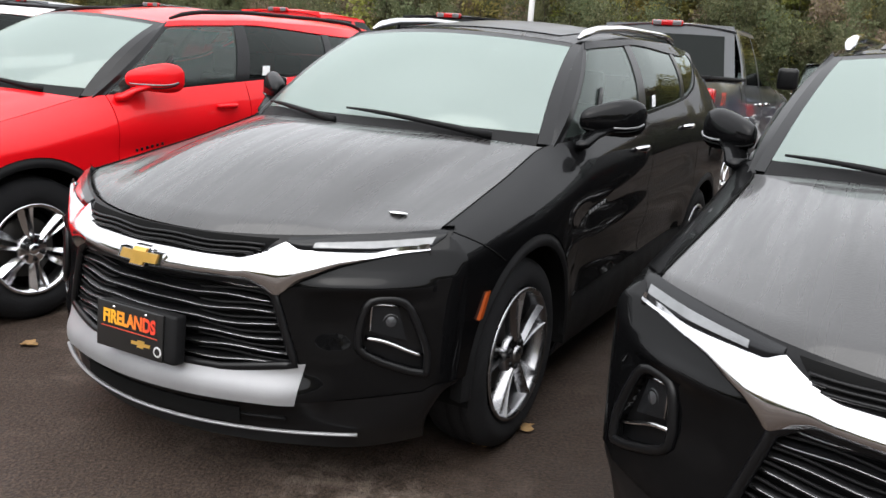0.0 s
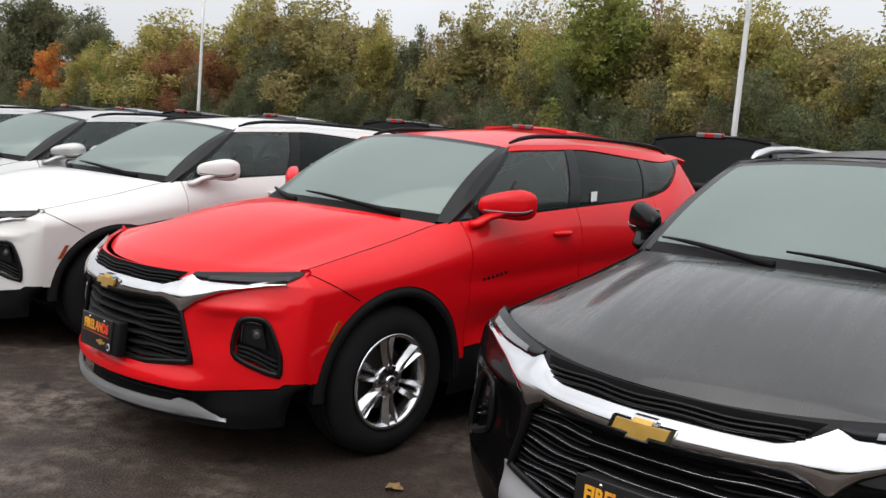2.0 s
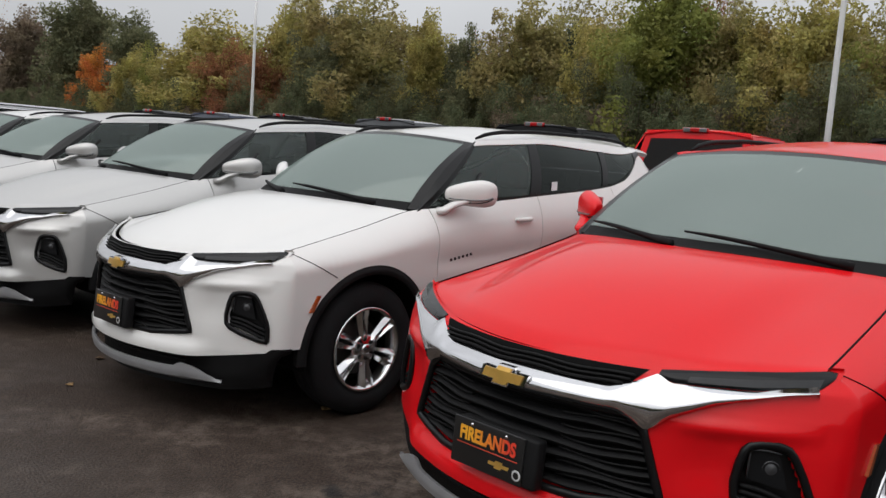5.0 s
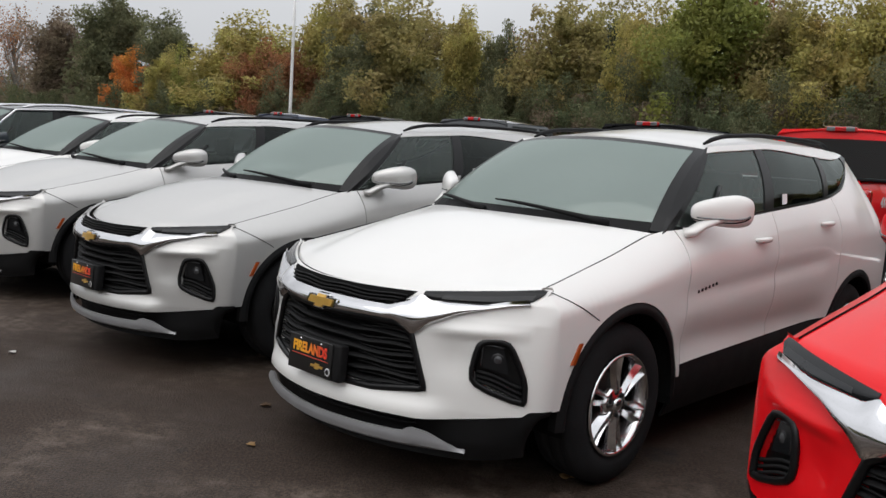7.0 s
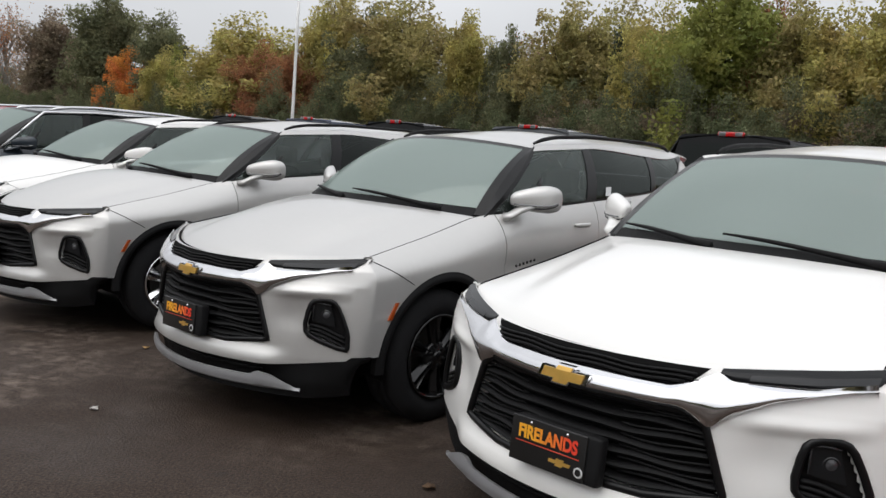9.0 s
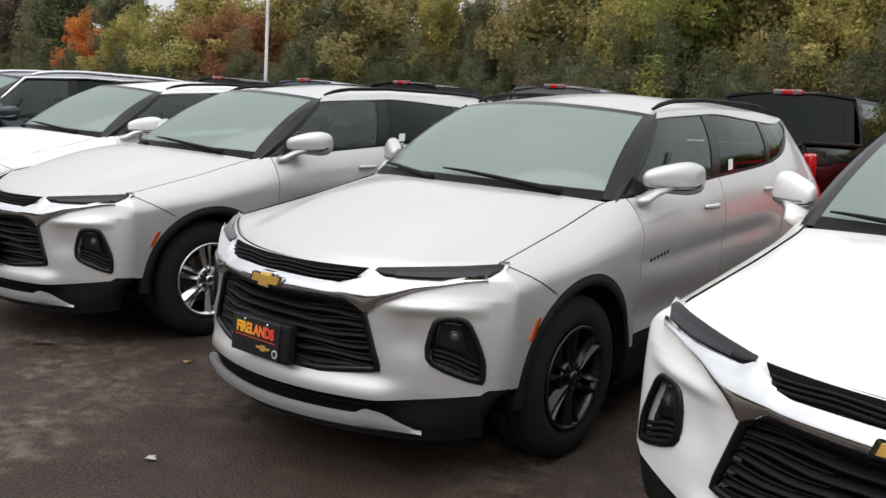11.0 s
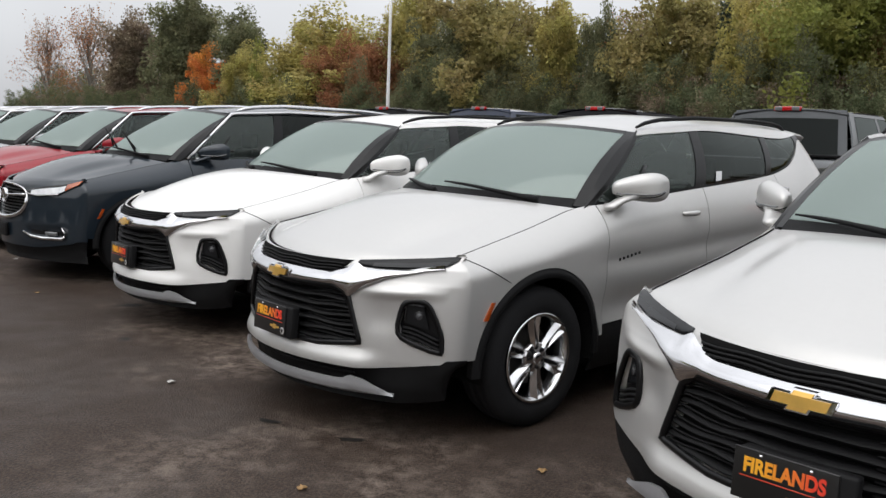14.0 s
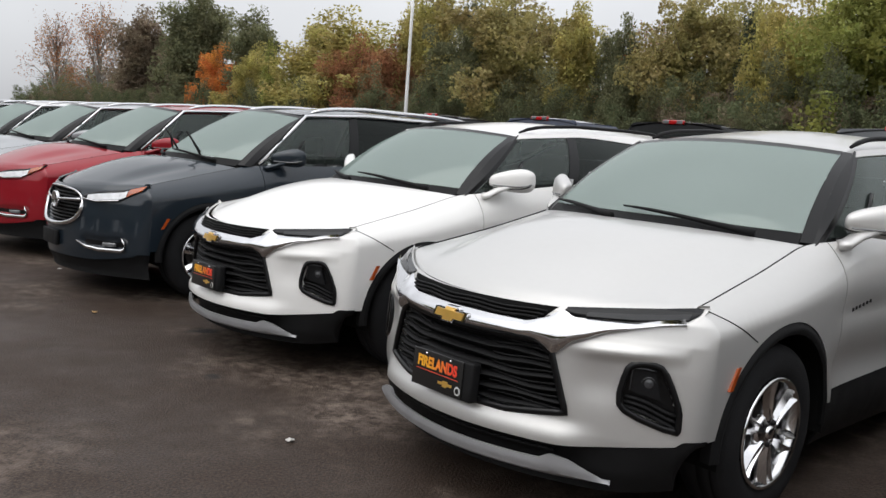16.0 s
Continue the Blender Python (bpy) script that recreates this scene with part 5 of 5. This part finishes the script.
    panel("windscreen", screen, steps(-1, 1, 16), steps(0, 1, 10), M_WINDOW, t, lip=0, centre=(0, 2.6, 1.3))
    hood = lambda a, b: (a * 0.90, 3.72 + 2.05 * b - 0.16 * a * a, 1.29 - 0.13 * b ** 2 + 0.03 * (1 - a * a) - 0.05 * max(0, b - .95) / .05)
    panel("hood", hood, steps(-1, 1, 18), steps(0, 1, 14), paint, t, centre=(0, 4.5, 0.6))
    part("grille", box_mesh("grille", (1.70, 0.10, 0.55), M_GLOSS, 0.05, (0, 5.76, 0.86)), t)
    part("grille_bar", box_mesh("grille_bar", (1.5, 0.05, 0.07), M_CHROME, 0.02, (0, 5.815, 0.93)), t)
    part("front_bumper", box_mesh("front_bumper", (1.95, 0.3, 0.26), M_CHROME, 0.06, (0, 5.75, 0.52)), t, "chrome front bumper")
    for x in (-0.3, 0.3):
        part("cabin_seat", box_mesh("cabin_seat", (0.55, 0.2, 0.9), M_SEAT, 0.08, (x * 1.2, 3.0, 1.15)), t)
    return t


truck = pickup(M_BLACKPAINT, "black pickup truck with tinted rear window")
truck.matrix_basis = stall(6.0, 5.0) @ TALL
grey_truck = tagged(copy_thing(truck, stall(3.15, 4.85)), "graphite grey pickup truck with off-road decal")
repaint(grey_truck, M_BLACKPAINT, M_GRAPHITE)
for s, paint, words in ((8.8, M_RED, "bright red pickup truck with tinted rear window"), (17.6, M_BLACKPAINT, ""), (20.1, M_BLUE, "navy blue pickup truck with tinted rear window"), (22.8, M_BLACKPAINT, ""), (11.35, M_BLACKPAINT, ""), (14.6, M_GRAPHITE, "dark grey pickup truck with tinted rear window")):
    o = copy_thing(truck, stall(s, 5.0))
    if words:
        tagged(o, words)
        if paint is M_RED:
            part("decal", text_mesh("decal", "4X4", 0.12, M_WHITEINK), o, "white decal").matrix_basis = pose(1.004, 0.45, 1.18, 90, 0, 90)
        repaint(o, M_BLACKPAINT, paint)
decal = part("decal", text_mesh("decal", "Z71", 0.14, M_RULE), grey_truck, "red off-road decal")
decal.matrix_basis = pose(1.004, 0.42, 1.20, 90, 0, 90)
far = tagged(copy_thing(truck, pose(11.2, 28.5, 0, 0, 0, 160)), "black pickup truck facing the row")
far2 = tagged(copy_thing(truck, pose(8.2, 16.8, 0, 0, 0, -ROW)), "navy blue pickup truck with tinted windows")
repaint(far2, M_BLACKPAINT, M_BLUE)

# ---- trees ----


def foliage(name, color, spread=0.20):
    m = bpy.data.materials.new(name)
    m.use_nodes = True
    nodes, links = m.node_tree.nodes, m.node_tree.links
    b = nodes["Principled BSDF"]
    b.inputs["Roughness"].default_value = 0.65
    b.inputs["Specular IOR Level"].default_value = 0.25
    geo = nodes.new("ShaderNodeNewGeometry")
    rampn = nodes.new("ShaderNodeMapRange")
    rampn.inputs["To Min"].default_value, rampn.inputs["To Max"].default_value = 1 - spread, 1 + spread * 0.9
    links.new(geo.outputs["Random Per Island"], rampn.inputs["Value"])
    hs = nodes.new("ShaderNodeHueSaturation")
    hs.inputs["Color"].default_value = (*color, 1)
    co2 = nodes.new("ShaderNodeTexCoord")
    nz = nodes.new("ShaderNodeTexNoise")
    nz.inputs["Scale"].default_value = 0.6
    links.new(co2.outputs["Object"], nz.inputs["Vector"])
    hr = nodes.new("ShaderNodeMapRange")
    hr.inputs["From Min"].default_value, hr.inputs["From Max"].default_value = 0.3, 0.7
    hr.inputs["To Min"].default_value, hr.inputs["To Max"].default_value = 0.5 - spread * 0.10, 0.5 + spread * 0.10
    links.new(nz.outputs["Fac"], hr.inputs["Value"])
    big = nodes.new("ShaderNodeTexNoise")
    big.inputs["Scale"].default_value, big.inputs["Detail"].default_value = 1.1, 3
    links.new(co2.outputs["Object"], big.inputs["Vector"])
    br = nodes.new("ShaderNodeMapRange")
    br.inputs["From Min"].default_value, br.inputs["From Max"].default_value = 0.3, 0.7
    br.inputs["To Min"].default_value, br.inputs["To Max"].default_value = 0.65, 1.4
    links.new(big.outputs["Fac"], br.inputs["Value"])
    both_v = nodes.new("ShaderNodeMath")
    both_v.operation = "MULTIPLY"
    links.new(br.outputs[0], both_v.inputs[0])
    links.new(rampn.outputs[0], both_v.inputs[1])
    links.new(both_v.outputs[0], hs.inputs["Value"])
    links.new(hr.outputs[0], hs.inputs["Hue"])
    links.new(hs.outputs[0], b.inputs["Base Color"])
    thin = nodes.new("ShaderNodeBsdfTranslucent")
    links.new(hs.outputs[0], thin.inputs["Color"])
    both = nodes.new("ShaderNodeMixShader")
    both.inputs[0].default_value = 0.5
    links.new(b.outputs[0], both.inputs[1])
    links.new(thin.outputs[0], both.inputs[2])
    links.new(both.outputs[0], nodes["Material Output"].inputs["Surface"])
    return m


L_GREEN = foliage("dark_green_leaves", (0.180, 0.185, 0.100))
L_OLIVE = foliage("olive_leaves", (0.345, 0.300, 0.125))
L_YELLOW = foliage("yellow_green_leaves", (0.42, 0.365, 0.130))
L_ORANGE = foliage("orange_leaves", (0.60, 0.250, 0.070))
L_RUST = foliage("rust_leaves", (0.34, 0.170, 0.085))
L_BROWN = foliage("brown_twigs", (0.26, 0.205, 0.145))
L_FIR = foliage("fir_needles", (0.085, 0.110, 0.080))
L_HEDGE = foliage("thicket_leaves", (0.150, 0.168, 0.088), 0.25)
L_BRIGHT = foliage("fresh_green_leaves", (0.26, 0.275, 0.075))
M_BARK = material("bark", (0.090, 0.072, 0.055), 0.9, vary=0.35, scale=3, bump=0.6, bump_scale=12)
M_PALEBARK = material("pale_bark", (0.28, 0.26, 0.23), 0.85, vary=0.3, scale=3, bump=0.4, bump_scale=12)


def leaf_cloud(rng, clusters, per, size, spread):
    """Many small two-faced leaves round the cluster centres."""
    n = len(clusters) * per
    c = np.repeat(np.array(clusters), per, axis=0)
    p = c[:, :3] + np.clip(rng.normal(size=(n, 3)), -1.35, 1.35) * (c[:, 3:4] * spread)
    a = rng.normal(size=(n, 3))
    a /= np.linalg.norm(a, axis=1, keepdims=True)
    b = np.cross(a, rng.normal(size=(n, 3)))
    b /= np.maximum(np.linalg.norm(b, axis=1, keepdims=True), 1e-6)
    s = size * rng.uniform(0.6, 1.4, size=(n, 1))
    v = np.stack([p - a * s, p + b * s * 0.55, p + a * s, p - b * s * 0.55], 1).reshape(-1, 3)
    me = bpy.data.meshes.new("crown")
    me.vertices.add(len(v))
    me.vertices.foreach_set("co", v.ravel())
    me.loops.add(n * 4)
    me.loops.foreach_set("vertex_index", np.arange(n * 4))
    me.polygons.add(n)
    me.polygons.foreach_set("loop_start", np.arange(n) * 4)
    me.update()
    return me


def tree_thing(seed, kind, leaves, bark, label, density=1.0):
    """A tree ten metres tall: tapered trunk, limbs, and a crown of leaf clumps."""
    rng = np.random.default_rng(seed)
    t = thing("tree", label, "tree", "trees along the edge of the lot")
    clusters, limbs = [], []
    h = 10.0
    if kind == "fir":
        for k in range(16):
            z = 0.8 + 8.9 * k / 15
            r = 2.1 * (1 - (z / 10.2)) + 0.15
            m = max(4, int(10 * r))
            for i in range(m):
                th = rng.uniform(0, 6.28)
                rr = r * rng.uniform(0.35, 1.0)
                clusters.append((rr * math.cos(th), rr * math.sin(th), z - 0.25 * rr + rng.normal() * 0.12, 0.34))
    else:
        n_limb = {"round": 17, "upright": 20, "bare": 22, "bush": 16}[kind]
        for i in range(n_limb):
            f = (i + 0.5) / n_limb
            z0 = h * (0.12 + 0.55 * f) if kind != "bush" else 0.3
            th = i * 2.4 + rng.uniform(-0.5, 0.5)
            if kind == "round":
                ln, rise = rng.uniform(1.9, 3.3) * (1.15 - 0.5 * f), rng.uniform(0.5, 1.1)
            elif kind == "upright":
                ln, rise = rng.uniform(1.1, 2.2) * (1.2 - 0.7 * f), rng.uniform(1.3, 2.6)
            elif kind == "bare":
                ln, rise = rng.uniform(1.0, 2.0) * (1.2 - 0.7 * f), rng.uniform(1.5, 2.8)
            else:
                ln, rise = rng.uniform(1.5, 4.5), rng.uniform(0.7, 2.2)
            p = Vector((0, 0, z0))
            d = Vector((math.cos(th), math.sin(th), rise)).normalized()
            pts = [p.copy()]
            for k in range(4):
                p = p + d * (ln * math.hypot(1, rise) / 4)
                d = (d + Vector(rng.normal(size=3) * 0.16)).normalized()
                pts.append(p.copy())
                if k >= (1 if kind != "bare" else 2):
                    for q in range(3):
                        o = Vector(rng.normal(size=3) * (0.42 if kind != "upright" else 0.32))
                        clusters.append((*(p + o), rng.uniform(0.30, 0.62)))
            limbs.append(pts)
            for q in range(3 if kind != "bare" else 5):
                s0 = pts[rng.integers(1, 4)]
                e = s0 + Vector((d.x, d.y, d.z)) * rng.uniform(0.6, 1.3) + Vector(rng.normal(size=3) * 0.5)
                limbs.append([s0, s0.lerp(e, 0.5) + Vector(rng.normal(size=3) * 0.08), e])
                clusters.append((*e, rng.uniform(0.25, 0.5)))
        if kind in ("round", "upright"):
            for i in range(16):
                f = i / 15
                rr = (1.6 if kind == "round" else 0.8) * math.sin(math.pi * (0.15 + 0.8 * f))
                th = rng.uniform(0, 6.28)
                clusters.append((rr * math.cos(th), rr * math.sin(th), 3.2 + 6.4 * f, 0.5))
    per = {"fir": 60, "round": 150, "upright": 125, "bare": 16, "bush": 120}[kind]
    crown = leaf_cloud(rng, clusters, int(per * density), {"fir": 0.10, "bare": 0.07}.get(kind, 0.098), 0.85)
    crown.materials.append(leaves)
    trunk_top = {"fir": 9.9, "round": 8.6, "upright": 9.6, "bare": 9.4, "bush": 1.6}[kind]
    bend = [Vector((0.12 * math.sin(k * 1.3 + seed), 0.12 * math.cos(k * 1.7 + seed), trunk_top * k / 8)) for k in range(9)]
    bend[0] = Vector((0, 0, -0.2))
    wood = tube_mesh("trunk", bend, [0.24, 0.20, 0.17, 0.145, 0.12, 0.095, 0.07, 0.045, 0.02], bark, 8)
    vs_, fs_ = [v.co.copy() for v in wood.vertices], [tuple(p.vertices) for p in wood.polygons]
    for pts in limbs:
        r0 = 0.075 if len(pts) > 3 else 0.028
        me = tube_mesh("limb", pts, [r0 * (1 - 0.85 * k / (len(pts) - 1)) for k in range(len(pts))], bark, 5)
        b0 = len(vs_)
        vs_ += [v.co.copy() for v in me.vertices]
        fs_ += [tuple(b0 + i for i in p.vertices) for p in me.polygons]
        bpy.data.meshes.remove(me)
    part("trunk", mesh_of("trunk", vs_, fs_, bark), t)
    part("crown", crown, t)
    return t


MODELS = {}
for key, seed, kind, leaves, bark, words in (
        ("olive", 1, "round", L_OLIVE, M_BARK, "broad olive green tree in early autumn"), ("olive2", 2, "round", L_OLIVE, M_BARK, "broad olive green tree in early autumn"),
        ("green", 3, "round", L_GREEN, M_BARK, "dense dark green leafy tree"), ("yellow", 4, "round", L_YELLOW, M_BARK, "broad yellow green autumn tree"),
        ("upright", 5, "upright", L_GREEN, M_BARK, "tall dark green upright tree"), ("brown", 6, "upright", L_BROWN, M_BARK, "brown half-bare upright tree"),
        ("orange", 7, "round", L_ORANGE, M_BARK, "small bright orange autumn tree"), ("rust", 8, "round", L_RUST, M_BARK, "small rust red autumn tree"),
        ("fir", 9, "fir", L_FIR, M_BARK, "dark green conifer with dense needles"), ("bare", 10, "bare", L_RUST, M_PALEBARK, "nearly bare pale tree with few leaves"),
        ("thin", 11, "upright", L_YELLOW, M_BARK, "slender yellowish upright tree"), ("bright", 12, "bush", L_BRIGHT, M_BARK, "fresh green leafy shrub at the thicket"),
        ("fresh", 16, "round", L_BRIGHT, M_BARK, "tall fresh green leafy tree"),
        ("bush", 13, "bush", L_HEDGE, M_BARK, "dense dark shrub in a thicket"), ("bush2", 14, "bush", L_BROWN, M_BARK, "brown twiggy shrub in a thicket"), ("bush3", 15, "bush", L_GREEN, M_BARK, "dark green shrub in a thicket")):
    MODELS[key] = [seed, kind, leaves, bark, words, None]


def plant(key, x, y, height, wide=1.0, turn=0.0):
    rec = MODELS[key]
    size = height / 10.0
    if rec[5] is None:
        rec[5] = tree_thing(*rec[:5])
        rec[5].matrix_basis = pose(x, y, 0, 0, 0, turn)
        rec[5].scale = (size * wide, size * wide, size)
        return
    o = copy_thing(rec[5], pose(x, y, 0, 0, 0, turn))
    o.scale = (size * wide, size * wide, size)


# the edge of the lot runs from far on one hand to near on the other
EDGE = ((-120, -70, -30, -10, -3, 8, 25, 60), (112, 92, 74, 67, 58, 50, 43, 40))
trng = np.random.default_rng(77)
for key, x, y, height, width in (
        ("bare", -117.5, 111.0, 18.6, 8.0), ("bare", -103.6, 105.5, 19.4, 9.0), ("brown", -90.8, 100.4, 16.6, 8.4), ("upright", -78.2, 95.3, 18.6, 9.1), ("upright", -65.8, 90.1, 15.1, 7.0),
        ("yellow", -51.3, 83.6, 14.2, 9.6), ("orange", -69.6, 89.0, 11.0, 5.0), ("yellow", -62.7, 86.0, 10.8, 5.0), ("rust", -46.0, 78.5, 10.8, 5.2), ("rust", -41.8, 77.0, 10.6, 4.6), ("thin", -39.0, 78.1, 16.3, 5.5)):
    plant(key, x, y + 3, height * 1.06, width / (0.47 * height), 37 * x)
for key, x, y, height, width in (
        ("green", -32.8, 75.2, 13.4, 5.2), ("olive", -29.0, 73.8, 14.5, 8.0), ("thin", -23.3, 71.7, 12.4, 4.2), ("green", -19.3, 70.3, 11.2, 3.0), ("bare", -17.5, 71.8, 11.9, 5.0), ("olive2", -14.0, 69.6, 13.2, 6.0),
        ("fir", -10.6, 66.2, 10.8, 3.2), ("yellow", -7.6, 64.2, 12.4, 4.6), ("olive", -10.5, 69.0, 13.6, 6.0), ("fresh", -3.6, 58.6, 13.6, 6.2), ("rust", -0.6, 58.2, 12.0, 2.6), ("olive2", 0.1, 56.8, 11.4, 4.6), ("thin", 2.7, 54.9, 10.6, 4.6)):
    plant(key, x, y + 1.5, height * 1.08, width / (0.45 * height), 37 * x)
for key, x, y, height, width in (
        ("yellow", 5.0, 53.3, 11.4, 5.0), ("olive", 7.6, 51.8, 10.2, 5.0), ("bright", 8.2, 49.4, 9.0, 3.8), ("olive2", 11.5, 50.1, 10.8, 6.0), ("yellow", 10.0, 48.5, 8.0, 4.0), ("thin", 14.5, 49.1, 10.4, 5.0),
        ("fresh", 16.2, 48.4, 10.2, 6.0), ("bright", 18.4, 45.6, 7.0, 4.0), ("yellow", 21.0, 47.0, 10.6, 6.0), ("olive", 25.5, 46.5, 10.8, 6.0), ("olive2", 31.0, 45.0, 10.8, 7.0), ("brown", 37.0, 44.0, 11.0, 6.0), ("olive2", 44.0, 43.0, 11.0, 7.0)):
    plant(key, x, y + 1.5, height * 1.08, width / (0.45 * height), 37 * x)
plant("bright", -57.5, 84.5, 13.0, 0.42, 20)
# a second rank that closes the gaps low down
for k in range(34):
    x = -112 + 4.9 * k + trng.uniform(-1, 1)
    plant(("olive", "brown", "green", "olive2")[k % 4], x, curve(EDGE, x) + 7 + 3 * trng.random(), 5.5 + 2.5 * trng.random(), 1.5, 61 * k)
# thicket along the edge
for k in range(150):
    x = -118 + 1.2 * k + trng.uniform(-0.6, 0.6)
    near = curve(EDGE, x)
    plant(("bush", "bush3", "bush", "bush2", "bush3", "bush", "bush3")[k % 7], x, near - 1.2 + trng.uniform(-1.2, 1.0), (6.4 + 3.4 * trng.random()) * (0.88 if x < -40 else 1.0), 0.85, 53 * k)
# unseen trees added behind the walk: they close the far side and darken reflections
for k in range(44):
    th = radians(172 + 196 * k / 43)
    rr = 46 + 5 * trng.random()
    plant(("olive", "green", "bush", "brown", "olive2", "bush3")[k % 6], -4 + rr * math.cos(th), 4 + rr * math.sin(th), 11 + 4 * trng.random(), 1.3, 47 * k)
# far woods beyond the open end
for k in range(26):
    plant(("bush", "bush2", "bush3")[k % 3], -210 + 4.2 * k, 205 - 2.1 * k + 3 * trng.random(), 15 + 5 * trng.random(), 1.3, 29 * k)

# ---- fallen leaves and litter on the asphalt ----
M_LEAFTAN = material("dry_leaf", (0.36, 0.22, 0.09), 0.7, vary=0.3, scale=30)
M_LEAFDARK = material("wet_leaf", (0.10, 0.055, 0.025), 0.5, vary=0.3, scale=30)
M_CHIP = material("pale_chip", (0.55, 0.53, 0.50), 0.8, vary=0.2, scale=40)


def fallen_leaf(x, y, size, turn, mat, label):
    """A curled lobed leaf."""
    n = 14
    rim = []
    for k in range(n):
        t = 2 * math.pi * k / n
        r = size * (0.62 + 0.38 * math.cos(2.5 * t) ** 2) * (1.0 if k % 2 else 0.72)
        rim.append((r * math.cos(t), 0.72 * r * math.sin(t), 0.012 + 0.20 * size * abs(math.sin(t)) ** 2))
    v = [(0, 0, 0.008)] + rim
    v += [(a, b, c - 0.004) for a, b, c in v]
    f = [(0, 1 + k, 1 + (k + 1) % n) for k in range(n)]
    f += [(n + 1, n + 2 + (k + 1) % n, n + 2 + k) for k in range(n)]
    f += [(1 + (k + 1) % n, 1 + k, n + 2 + k, n + 2 + (k + 1) % n) for k in range(n)]
    ob = tagged(new("fallen_leaf", mesh_of("fallen_leaf", v, f, mat)), label, "leaf", "fallen leaves on the asphalt")
    ob.matrix_basis = pose(x, y, 0, 0, 0, turn)


for k, (x, y) in enumerate(((-1.14, 6.95), (-3.92, 8.60), (1.23, 6.42), (1.04, 6.24), (-5.66, 8.88))):
    fallen_leaf(x, y, 0.060 if k != 4 else 0.045, 50 * k, M_LEAFTAN if k != 4 else M_LEAFDARK, "dry tan leaf lying on the asphalt" if k != 4 else "dark curled leaf lying on the asphalt")
for k, (x, y) in enumerate(((-7.61, 9.08), (-9.08, 9.70), (-13.28, 12.30), (-14.94, 13.59), (-8.20, 10.35), (-5.42, 8.30), (-10.54, 10.68))):
    fallen_leaf(x, y, 0.034, 71 * k, M_LEAFTAN if k % 3 else M_CHIP, "small pale leaf scrap on the asphalt")
for k, (x, y) in enumerate(((-9.67, 10.37), (-9.17, 10.32))):
    v = [(0.06 * (1 + 0.25 * math.sin(3 * t + k)) * math.cos(t), 0.03 * (1 + 0.3 * math.cos(2 * t)) * math.sin(t), 0.0045) for t in steps(0, 6.02, 22)]
    ob = tagged(new("oil_stain", mesh_of("oil_stain", v, [tuple(range(len(v)))], material("oil", (0.016, 0.014, 0.013), 0.4))), "dark oil spot on the asphalt", "stain", kind="structure")
    ob.matrix_basis = pose(x, y, 0, 0, 0, 20 * k)
